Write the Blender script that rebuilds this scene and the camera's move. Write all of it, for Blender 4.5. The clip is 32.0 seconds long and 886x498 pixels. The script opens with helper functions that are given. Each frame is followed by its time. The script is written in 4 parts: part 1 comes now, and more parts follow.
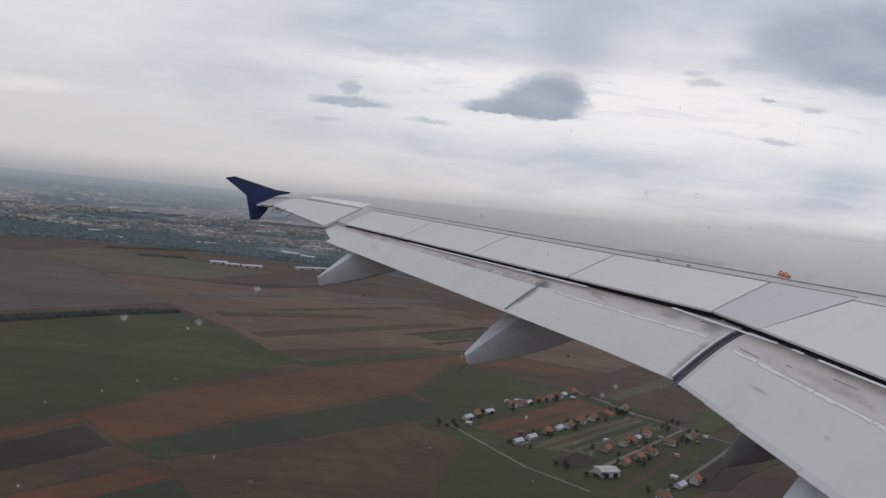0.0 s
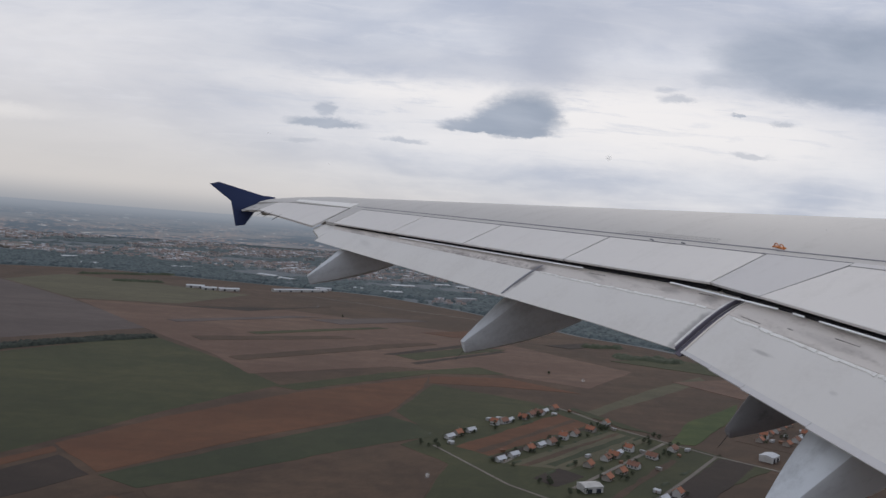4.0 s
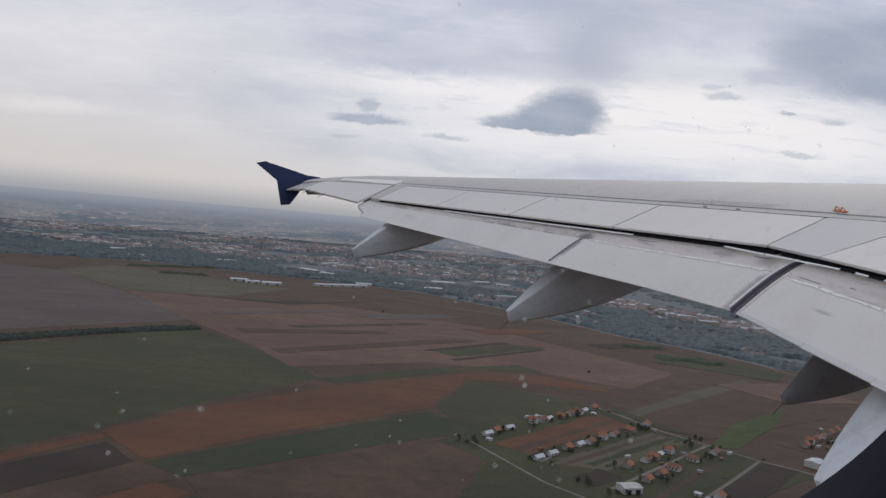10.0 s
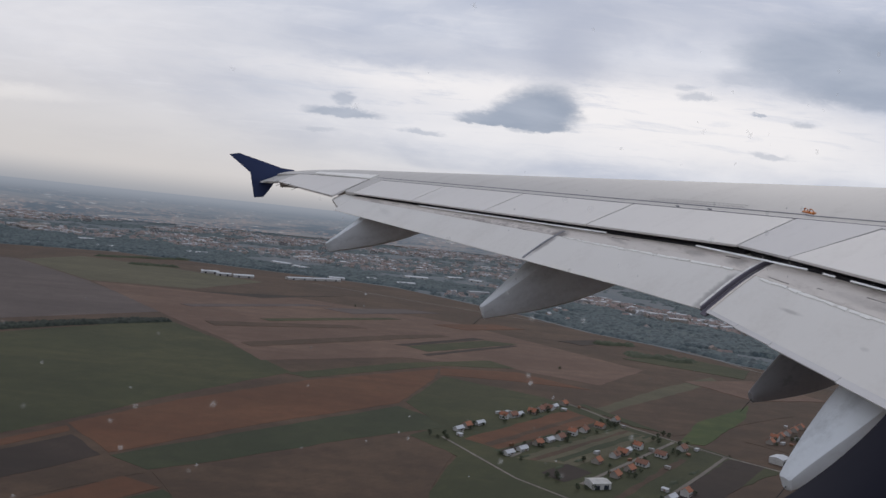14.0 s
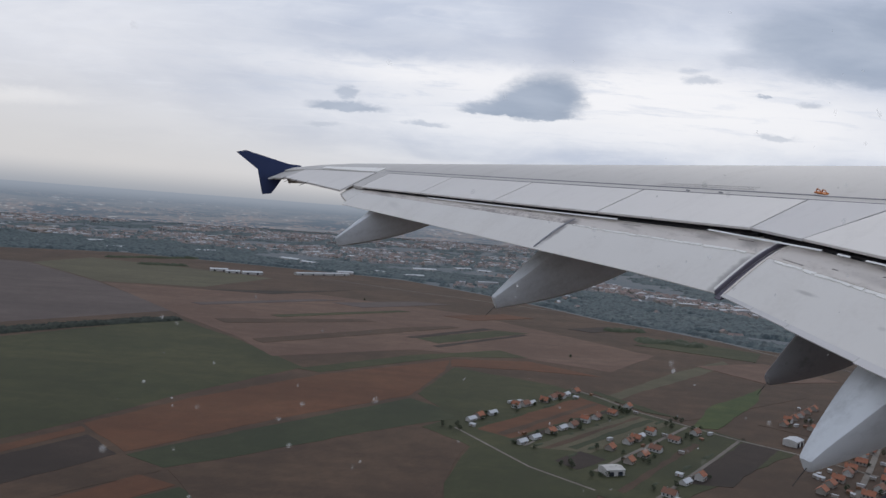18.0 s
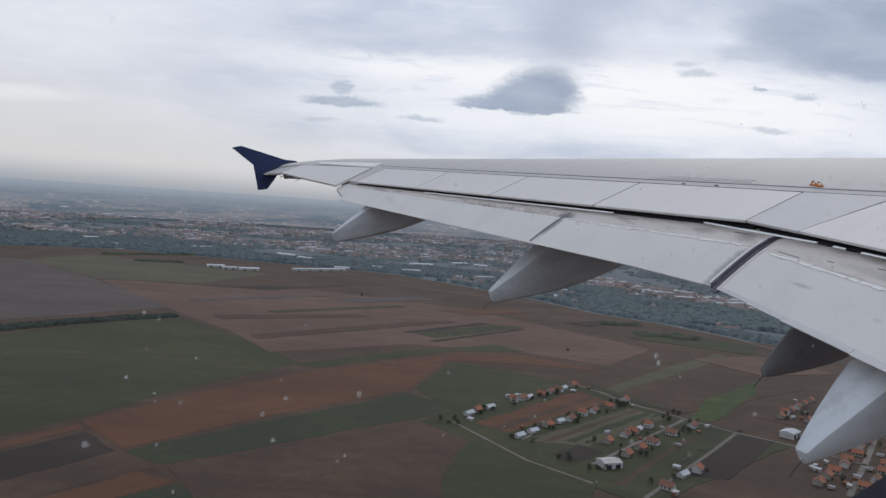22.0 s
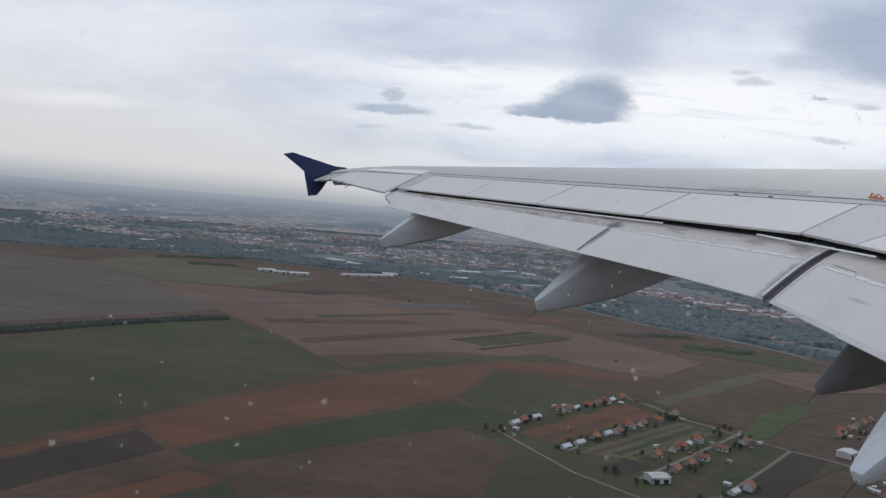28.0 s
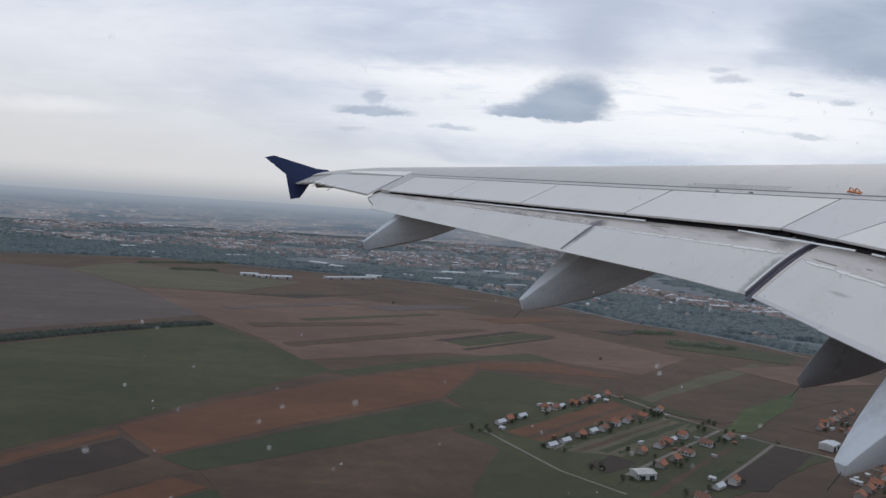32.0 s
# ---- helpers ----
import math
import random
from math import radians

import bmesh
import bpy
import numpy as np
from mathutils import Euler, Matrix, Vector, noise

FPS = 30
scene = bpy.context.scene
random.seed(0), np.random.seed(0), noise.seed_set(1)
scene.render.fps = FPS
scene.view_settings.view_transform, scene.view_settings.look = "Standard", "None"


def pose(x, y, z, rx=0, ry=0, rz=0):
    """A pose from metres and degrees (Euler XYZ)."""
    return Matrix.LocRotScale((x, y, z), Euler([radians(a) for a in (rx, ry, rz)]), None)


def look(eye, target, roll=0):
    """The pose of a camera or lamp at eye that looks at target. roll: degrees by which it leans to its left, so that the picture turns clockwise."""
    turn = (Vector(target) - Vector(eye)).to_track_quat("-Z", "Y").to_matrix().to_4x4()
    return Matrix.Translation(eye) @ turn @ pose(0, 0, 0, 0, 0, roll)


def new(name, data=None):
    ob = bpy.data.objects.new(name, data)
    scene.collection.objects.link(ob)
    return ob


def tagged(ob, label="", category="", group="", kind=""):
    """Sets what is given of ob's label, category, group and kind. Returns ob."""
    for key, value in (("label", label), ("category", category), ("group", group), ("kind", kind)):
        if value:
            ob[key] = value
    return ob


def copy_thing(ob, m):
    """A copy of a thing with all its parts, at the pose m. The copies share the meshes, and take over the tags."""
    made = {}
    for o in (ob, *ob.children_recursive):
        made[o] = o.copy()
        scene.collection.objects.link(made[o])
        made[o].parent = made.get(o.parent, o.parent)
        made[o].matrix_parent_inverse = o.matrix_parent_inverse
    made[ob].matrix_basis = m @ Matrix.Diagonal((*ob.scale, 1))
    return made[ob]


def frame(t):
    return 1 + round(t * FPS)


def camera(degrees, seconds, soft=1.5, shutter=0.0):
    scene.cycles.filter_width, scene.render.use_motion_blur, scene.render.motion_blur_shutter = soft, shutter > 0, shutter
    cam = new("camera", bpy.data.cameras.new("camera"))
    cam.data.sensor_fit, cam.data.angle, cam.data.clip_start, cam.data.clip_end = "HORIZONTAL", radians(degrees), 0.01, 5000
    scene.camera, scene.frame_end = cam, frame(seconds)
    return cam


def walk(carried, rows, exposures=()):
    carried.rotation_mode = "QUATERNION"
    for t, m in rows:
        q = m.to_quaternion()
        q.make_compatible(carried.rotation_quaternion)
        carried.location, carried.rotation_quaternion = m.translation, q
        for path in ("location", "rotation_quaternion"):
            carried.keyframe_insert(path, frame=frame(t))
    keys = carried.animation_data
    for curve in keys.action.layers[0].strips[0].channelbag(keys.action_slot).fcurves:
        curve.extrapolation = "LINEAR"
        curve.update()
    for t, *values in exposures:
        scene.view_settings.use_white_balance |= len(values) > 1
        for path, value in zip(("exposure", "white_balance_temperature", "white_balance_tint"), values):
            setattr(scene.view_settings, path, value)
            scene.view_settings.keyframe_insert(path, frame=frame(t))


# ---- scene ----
cam = camera(60.0, 32.0, soft=1.5)

# ------------------------------------------------------------------ the camera's way (a seat behind the wing of a climbing aircraft)
ROWS = [
    (0, 0.191, -0.045, 180.655, 87.088, -5.531, 0.469),
    (0.5, 0.121, -0.133, 180.625, 88.130, -4.027, 0.111),
    (1, 0.161, -0.084, 180.631, 87.712, -4.544, 0.392),
    (1.5, 0.184, -0.039, 180.647, 87.800, -4.992, 0.347),
    (2, 0.113, -0.110, 180.614, 88.362, -4.866, -0.313),
    (2.5, 0.124, -0.060, 180.563, 88.183, -4.956, -0.512),
    (4.5, 0.007, -0.053, 180.215, 88.727, -4.409, -1.373),
    (5, -0.029, -0.042, 180.133, 88.145, -4.888, -1.242),
    (5.5, -0.038, -0.033, 180.083, 87.430, -4.673, -0.926),
    (6, -0.026, -0.023, 180.051, 86.813, -4.276, -0.367),
    (6.5, -0.044, -0.031, 180.035, 86.859, -4.206, 0.371),
    (7, -0.043, -0.027, 180.028, 86.604, -4.519, 1.068),
    (7.5, -0.022, -0.049, 180.020, 86.490, -5.243, 1.562),
    (8, 0.009, 0.000, 180.001, 87.403, -6.024, 1.679),
    (8.5, 0.010, 0.000, 180.001, 87.715, -5.630, 1.812),
    (9, 0.009, 0.000, 180.001, 87.835, -5.399, 1.827),
    (9.5, 0.013, 0.000, 180.001, 88.023, -5.568, 1.830),
    (10, 0.016, 0.001, 180.001, 88.154, -5.087, 1.841),
    (10.5, 0.014, 0.000, 180.001, 88.128, -4.909, 1.734),
    (11, 0.006, 0.000, 180.001, 87.660, -4.685, 0.894),
    (11.5, 0.006, 0.000, 180.000, 87.590, -4.505, 0.433),
    (12, 0.009, 0.001, 180.001, 87.702, -4.600, 0.243),
    (12.5, 0.008, 0.000, 180.001, 87.772, -4.886, 0.162),
    (13, 0.008, 0.000, 180.001, 87.866, -5.734, 0.087),
    (13.5, 0.008, -0.000, 180.001, 87.919, -5.929, -0.016),
    (14, 0.007, -0.001, 180.001, 87.982, -5.975, -0.113),
    (14.5, 0.002, -0.001, 180.000, 87.790, -5.570, -0.406),
    (15, -0.002, -0.001, 180.000, 87.838, -4.593, -0.873),
    (15.5, -0.015, 0.000, 179.999, 87.610, -4.086, -1.329),
    (17.5, -0.033, 0.000, 179.998, 86.982, -3.510, -0.158),
    (18, -0.026, -0.000, 179.998, 87.295, -4.331, 0.390),
    (18.5, -0.024, -0.001, 179.998, 87.717, -4.151, 0.415),
    (19, -0.023, -0.001, 179.998, 88.029, -4.016, 0.287),
    (19.5, -0.025, -0.001, 179.998, 87.895, -3.870, 0.145),
    (20, -0.026, -0.000, 179.998, 87.603, -4.189, 0.059),
    (20.5, -0.029, -0.000, 179.998, 87.148, -3.941, -0.023),
    (21, -0.032, -0.001, 179.998, 86.860, -3.785, -0.098),
    (21.5, -0.030, -0.001, 179.998, 86.860, -3.923, -0.024),
    (22, -0.023, -0.000, 179.998, 86.921, -3.961, 0.123),
    (22.5, -0.017, -0.000, 179.999, 86.888, -4.160, 0.304),
    (23, -0.013, -0.001, 179.999, 86.823, -4.275, 0.421),
    (23.5, -0.010, -0.000, 179.999, 86.732, -4.334, 0.230),
    (24, -0.008, 0.001, 179.999, 86.742, -4.049, -0.187),
    (24.5, -0.012, 0.001, 179.999, 86.903, -4.261, -0.641),
    (25, -0.009, 0.001, 179.999, 86.990, -4.664, -0.033),
    (25.5, 0.001, 0.001, 180.000, 87.392, -5.206, 2.344),
    (27.5, -0.003, -0.000, 180.000, 87.309, -4.494, 3.959),
    (28, -0.005, -0.000, 180.000, 87.215, -4.698, 3.756),
    (28.5, -0.006, -0.000, 180.000, 87.247, -4.693, 3.611),
    (29, -0.007, -0.000, 179.999, 87.219, -4.331, 3.570),
    (29.5, -0.006, -0.000, 179.999, 87.256, -4.277, 3.728),
    (30, -0.007, -0.001, 179.999, 87.187, -4.543, 3.514),
    (30.5, -0.009, -0.001, 179.999, 87.329, -4.135, 3.226),
    (31, -0.011, -0.001, 179.999, 87.189, -4.372, 3.024),
    (31.5, -0.013, -0.001, 179.999, 87.200, -4.315, 2.770),
    (32, -0.015, -0.001, 179.999, 87.378, -3.789, 2.456),
]
walk(cam, [(r[0], pose(*r[1:])) for r in ROWS], exposures=((0, -0.10, 6800, 11), (13, -0.08, 6800, 12), (19, 0.0, 6550, 10), (32, 0.05, 6500, 9)))

# ------------------------------------------------------------------ world, sun
HEIGHT = 180.0


class Nodes:
    """Short hand for building node trees."""

    def __init__(self, tree):
        self.tree, self.nodes, self.links = tree, tree.nodes, tree.links

    def put(self, sock, value):
        if isinstance(value, bpy.types.NodeSocket):
            self.links.new(value, sock)
        else:
            sock.default_value = value

    def add(self, kind):
        return self.nodes.new(kind)

    def math(self, op, a, b=0.0, c=0.0, clamp=False):
        n = self.add("ShaderNodeMath")
        n.operation, n.use_clamp = op, clamp
        for i, v in enumerate((a, b, c)):
            self.put(n.inputs[i], v)
        return n.outputs[0]

    def mix(self, fac, a, b, blend="MIX"):
        n = self.add("ShaderNodeMix")
        n.data_type, n.blend_type = "RGBA", blend
        self.put(n.inputs[0], fac)
        for i, v in ((6, a), (7, b)):
            self.put(n.inputs[i], (*v, 1.0) if isinstance(v, tuple) and len(v) == 3 else v)
        return n.outputs[2]

    def noise(self, vec, scale, detail=4.0, rough=0.55, distort=0.0):
        n = self.add("ShaderNodeTexNoise")
        self.put(n.inputs["Vector"], vec)
        for key, v in (("Scale", scale), ("Detail", detail), ("Roughness", rough), ("Distortion", distort)):
            n.inputs[key].default_value = v
        return n.outputs[0]

    def step(self, value, lo, hi, to0=0.0, to1=1.0):
        n = self.add("ShaderNodeMapRange")
        n.interpolation_type = "SMOOTHSTEP"
        for i, v in enumerate((value, lo, hi, to0, to1)):
            self.put(n.inputs[i], v)
        return n.outputs[0]

    def vec(self, x, y, z):
        n = self.add("ShaderNodeCombineXYZ")
        for i, v in enumerate((x, y, z)):
            self.put(n.inputs[i], v)
        return n.outputs[0]

    def scaled(self, vec, scale, turn=0.0):
        n = self.add("ShaderNodeMapping")
        self.put(n.inputs[0], vec)
        n.inputs["Scale"].default_value = scale
        n.inputs["Rotation"].default_value = (0, 0, turn)
        return n.outputs[0]


SUN_UP, SUN_TURN = radians(38), radians(22)


def make_world():
    world = bpy.data.worlds.new("overcast_sky")
    scene.world = world
    world.use_nodes = True
    world.node_tree.nodes.clear()
    k = Nodes(world.node_tree)
    ray_dir = k.add("ShaderNodeTexCoord").outputs["Generated"]
    sep = k.add("ShaderNodeSeparateXYZ")
    k.put(sep.inputs[0], ray_dir)
    x, y, z = sep.outputs
    sky = k.add("ShaderNodeTexSky")
    sky.sky_type, sky.sun_disc, sky.sun_elevation, sky.sun_rotation = "NISHITA", False, SUN_UP, SUN_TURN
    blue = k.mix(1.0, sky.outputs[0], (0.10, 0.10, 0.10), "MULTIPLY")
    up = k.math("MAXIMUM", z, 0.0)
    # one high layer, seen in perspective
    depth = k.math("ADD", up, 0.10)
    sheet = k.vec(k.math("DIVIDE", x, depth), k.math("DIVIDE", y, depth), 0.0)
    broad = k.noise(k.scaled(sheet, (0.55, 0.42, 1), 0.25), 1.0, 3.0, 0.5, 0.4)
    fine = k.noise(k.scaled(sheet, (1.3, 1.5, 1), 0.25), 1.0, 6.0, 0.55, 0.5)
    billow = k.noise(k.vec(x, y, k.math("MULTIPLY", z, 2.4)), 4.2, 8.0, 0.60, 0.5)
    body = k.math("ADD", k.math("ADD", k.math("MULTIPLY", broad, 0.46), k.math("MULTIPLY", fine, 0.18)), k.math("MULTIPLY", billow, 0.36))
    # the layer is thinner away from the aircraft's nose
    body = k.math("ADD", body, k.math("MULTIPLY", k.step(x, 0.1, -0.6), 0.09))
    pale = k.mix(k.step(body, 0.36, 0.64), (0.440, 0.510, 0.660), (0.735, 0.775, 0.865))
    # front part of the sky: coordinates across and up
    front = k.math("GREATER_THAN", y, 0.05)
    yy = k.math("MAXIMUM", y, 0.05)
    qx, qz = k.math("DIVIDE", x, yy), k.math("DIVIDE", z, yy)
    plane = k.vec(qx, k.math("MULTIPLY", qz, 2.6), 0.0)
    mottle = k.noise(k.scaled(plane, (1.0, 1.15, 1.0), 0.05), 6.0, 7.0, 0.55, 0.5)
    pale = k.mix(k.math("MULTIPLY", k.step(mottle, 0.42, 0.70), 0.34), pale, (0.84, 0.88, 0.955))
    pale = k.mix(k.math("MULTIPLY", k.step(mottle, 0.52, 0.30), 0.30), pale, (0.42, 0.49, 0.645))

    def waver(scale, turn, amount, detail):
        return k.math("MULTIPLY", k.math("SUBTRACT", k.noise(k.scaled(plane, (1, 1, 1), turn), scale, detail, 0.68, 0.35), 0.5), amount)

    wx = k.math("ADD", qx, k.math("ADD", waver(9.0, 0.0, 0.060, 7.0), waver(34.0, 0.4, 0.026, 7.0)))
    wz = k.math("ADD", qz, k.math("ADD", waver(12.0, 1.3, 0.022, 7.0), waver(40.0, 2.0, 0.012, 7.0)))

    def puff(cx, cz, rx, rz, lo=1.15, hi=0.55, lean=0.0, base=1.0):
        """Soft heap round a direction; base below 1 gives it a flat foot."""
        a = k.math("SUBTRACT", wx, cx)
        b = k.math("SUBTRACT", wz, cz)
        a = k.math("SUBTRACT", a, k.math("MULTIPLY", b, lean))
        a = k.math("DIVIDE", a, rx)
        b = k.math("ADD", k.math("DIVIDE", k.math("MAXIMUM", b, 0.0), rz), k.math("DIVIDE", k.math("MAXIMUM", k.math("MULTIPLY", b, -1.0), 0.0), rz * base))
        d = k.math("SQRT", k.math("ADD", k.math("MULTIPLY", a, a), k.math("MULTIPLY", b, b)))
        return k.math("MULTIPLY", k.step(d, lo, hi), front)

    pale = k.mix(k.math("MULTIPLY", k.math("MULTIPLY", k.step(qx, 0.05, -0.45), k.step(qz, 0.34, 0.12)), k.math("MULTIPLY", front, 0.6)), pale, (0.695, 0.70, 0.748))
    pale = k.mix(k.math("MULTIPLY", k.step(z, 0.17, 0.36), 0.38), pale, (0.45, 0.53, 0.70))
    col = pale
    # brighter gaps low in the layer, towards the hidden sun
    for cx, cz, rx, rz, amount in ((0.26, 0.172, 0.26, 0.050, 1.0), (0.20, 0.168, 0.14, 0.034, 0.9), (-0.03, 0.176, 0.22, 0.022, 0.95), (-0.02, 0.150, 0.16, 0.016, 0.5), (0.10, 0.122, 0.34, 0.032, 0.65), (0.42, 0.150, 0.26, 0.050, 0.8), (-0.58, 0.110, 0.10, 0.012, 0.9), (-0.52, 0.20, 0.22, 0.05, 0.35)):
        col = k.mix(k.math("MULTIPLY", puff(cx, cz, rx, rz, 1.45, 0.15), amount), col, (0.905, 0.912, 0.950))
    streak = k.noise(k.scaled(plane, (1.0, 3.6, 1.0), -0.06), 9.0, 9.0, 0.66, 0.6)
    col = k.mix(k.math("MULTIPLY", k.math("MULTIPLY", k.step(streak, 0.50, 0.68), puff(0.14, 0.165, 0.55, 0.075, 1.4, 0.3)), 0.42), col, (0.52, 0.59, 0.73))
    wisp = k.noise(k.scaled(plane, (1.6, 5.0, 1.0), 0.16), 5.0, 9.0, 0.62, 0.9)
    col = k.mix(k.math("MULTIPLY", k.math("MULTIPLY", k.step(wisp, 0.48, 0.72), front), 0.30), col, (0.80, 0.83, 0.91))
    # soft grey bodies of the layer above the heaps
    for cx, cz, rx, rz, amount in ((0.138, 0.225, 0.052, 0.040, 0.60), (0.150, 0.275, 0.085, 0.045, 0.45), (0.02, 0.215, 0.30, 0.022, 0.35), (0.30, 0.300, 0.30, 0.040, 0.35)):
        col = k.mix(k.math("MULTIPLY", puff(cx, cz, rx, rz, 1.6, 0.1), amount), col, (0.40, 0.455, 0.585))
    # grey heaps below the layer
    for cx, cz, rx, rz, lean, base, amount, crisp in (
        (0.098, 0.134, 0.064, 0.054, 0.42, 0.10, 0.95, 0.72), (0.054, 0.133, 0.050, 0.020, 0.4, 0.18, 0.85, 0.70), (0.135, 0.160, 0.034, 0.026, 0.3, 0.6, 0.55, 0.40),
        (-0.142, 0.126, 0.054, 0.009, 0.0, 0.6, 0.75, 0.60), (-0.140, 0.144, 0.016, 0.010, 0.0, 0.8, 0.60, 0.50), (-0.036, 0.112, 0.030, 0.006, 0.0, 0.6, 0.55, 0.50),
        (-0.170, 0.104, 0.030, 0.004, 0.0, 0.8, 0.35, 0.40), (0.09, 0.127, 0.020, 0.004, 0.0, 0.8, 0.50, 0.40),
        (0.500, 0.265, 0.150, 0.056, 0.3, 0.9, 0.80, 0.35), (0.420, 0.252, 0.075, 0.036, 0.0, 0.8, 0.65, 0.30), (0.520, 0.218, 0.110, 0.026, 0.3, 0.8, 0.75, 0.35), (0.66, 0.26, 0.16, 0.08, 0.0, 0.8, 0.75, 0.40),
        (0.319, 0.194, 0.028, 0.006, 0.0, 0.7, 0.50, 0.40), (0.300, 0.203, 0.020, 0.005, 0.0, 0.7, 0.35, 0.40), (0.401, 0.179, 0.012, 0.004, 0.0, 0.6, 0.60, 0.50), (0.416, 0.128, 0.028, 0.006, 0.0, 0.6, 0.45, 0.50), (0.367, 0.225, 0.050, 0.014, 0.0, 0.8, 0.35, 0.30), (0.455, 0.172, 0.018, 0.006, 0.0, 0.7, 0.5, 0.4)):
        col = k.mix(k.math("MULTIPLY", puff(cx, cz, rx, rz, 1.22, crisp, lean, base), amount), col, k.mix(k.step(mottle, 0.3, 0.7), (0.285, 0.350, 0.465), (0.385, 0.450, 0.570)))
    # haze low over the land
    low = k.step(k.math("ADD", z, k.math("MULTIPLY", x, 0.10)), 0.115, -0.02)
    col = k.mix(k.math("MULTIPLY", low, 0.85), col, (0.640, 0.635, 0.648))
    col = k.mix(k.math("MULTIPLY", k.step(z, 0.034, -0.006), 0.88), col, (0.295, 0.335, 0.400))
    col = k.mix(0.95, blue, col)
    bg = k.add("ShaderNodeBackground")
    k.put(bg.inputs[0], col)
    bg.inputs[1].default_value = 1.0
    out = k.add("ShaderNodeOutputWorld")
    k.links.new(bg.outputs[0], out.inputs[0])


make_world()
sun = new("sun", bpy.data.lights.new("sun", "SUN"))
sun.data.energy, sun.data.angle, sun.data.color = 0.8, radians(25), (1.0, 0.96, 0.9)
sun.matrix_world = look((math.sin(SUN_TURN) * math.cos(SUN_UP), math.cos(SUN_TURN) * math.cos(SUN_UP), math.sin(SUN_UP)), (0, 0, 0))


# ------------------------------------------------------------------ materials
def surface(name, build, rough=0.6, metal=0.0, bump=None):
    """A node material. build(k, p) returns the base colour (and may return (colour, roughness)) from the object position p."""
    mat = bpy.data.materials.new(name)
    mat.use_nodes = True
    mat.node_tree.nodes.clear()
    k = Nodes(mat.node_tree)
    p = k.add("ShaderNodeTexCoord").outputs["Object"]
    shader = k.add("ShaderNodeBsdfPrincipled")
    shader.inputs["Specular IOR Level"].default_value = 0.3
    made = build(k, p)
    colour, gloss = made if isinstance(made, list) else (made, rough)
    k.put(shader.inputs["Base Color"], (*colour, 1.0) if isinstance(colour, tuple) else colour)
    k.put(shader.inputs["Roughness"], gloss)
    shader.inputs["Metallic"].default_value = metal
    if bump:
        b = k.add("ShaderNodeBump")
        k.put(b.inputs["Height"], bump[0](k, p))
        b.inputs["Strength"].default_value, b.inputs["Distance"].default_value = bump[1], bump[2]
        k.links.new(b.outputs[0], shader.inputs["Normal"])
    out = k.add("ShaderNodeOutputMaterial")
    k.links.new(shader.outputs[0], out.inputs[0])
    return mat


def painted(name, base, dirt, amount=0.35, rough=0.55, streak=(1.2, 6.0, 3.0), lo=0.48, hi=0.72):
    def build(k, p):
        long = k.noise(k.scaled(p, streak), 1.0, 5.0, 0.6, 0.3)
        small = k.noise(p, 22.0, 5.0, 0.65)
        d = k.math("MULTIPLY", k.step(k.math("ADD", k.math("MULTIPLY", long, 0.7), k.math("MULTIPLY", small, 0.3)), lo, hi), amount)
        return [k.mix(d, base, dirt), k.math("ADD", rough, k.math("MULTIPLY", small, 0.18))]
    return surface(name, build)


WING_GREY = painted("wing_grey_paint", (0.508, 0.486, 0.462), (0.385, 0.362, 0.34), 0.45)
SPOILER_GREY = painted("spoiler_grey_paint", (0.676, 0.646, 0.616), (0.55, 0.522, 0.49), 0.40)


def stained(name, base, dirt, amount, streak, lo, hi, spots, band=0.0):
    """Worn paint of the flaps with oily marks at given places (x, y, half length, half width, strength) and a grimy band along the sealant."""
    def build(k, p):
        sep = k.add("ShaderNodeSeparateXYZ")
        k.put(sep.inputs[0], p)
        x, y, z = sep.outputs
        long = k.noise(k.scaled(p, streak), 1.0, 5.0, 0.6, 0.3)
        small = k.noise(p, 24.0, 5.0, 0.65)
        blot = k.noise(k.scaled(p, (9.0, 3.5, 3.0)), 1.0, 6.0, 0.65, 0.6)
        d = k.math("MULTIPLY", k.step(k.math("ADD", k.math("MULTIPLY", long, 0.7), k.math("MULTIPLY", small, 0.3)), lo, hi), amount)
        col = k.mix(d, base, dirt)
        wob = k.math("MULTIPLY", k.math("SUBTRACT", blot, 0.5), 1.5)
        for sx, sy, lx, ly, force in spots:
            u = k.math("DIVIDE", k.math("SUBTRACT", x, sx), lx)
            v = k.math("DIVIDE", k.math("SUBTRACT", y, sy), ly)
            r = k.math("SQRT", k.math("ADD", k.math("MULTIPLY", u, u), k.math("MULTIPLY", v, v)))
            col = k.mix(k.math("MULTIPLY", k.step(k.math("ADD", r, wob), 1.15, 0.25), force), col, (0.10, 0.085, 0.085))
        if band:
            rear = k.math("ADD", k.math("SUBTRACT", x, 1.2675), k.math("MULTIPLY", y, 0.2076))
            near = k.math("MULTIPLY", k.step(rear, 0.13, 0.0), k.math("MULTIPLY", k.step(y, 8.2, 8.5), k.step(y, 11.6, 9.2)))
            col = k.mix(k.math("MULTIPLY", near, k.step(k.math("ADD", k.math("MULTIPLY", small, 0.5), k.math("MULTIPLY", blot, 0.5)), 0.42, 0.60, 0.0, band)), col, (0.13, 0.10, 0.095))
        return [col, k.math("ADD", 0.5, k.math("MULTIPLY", small, 0.2))]
    return surface(name, build)


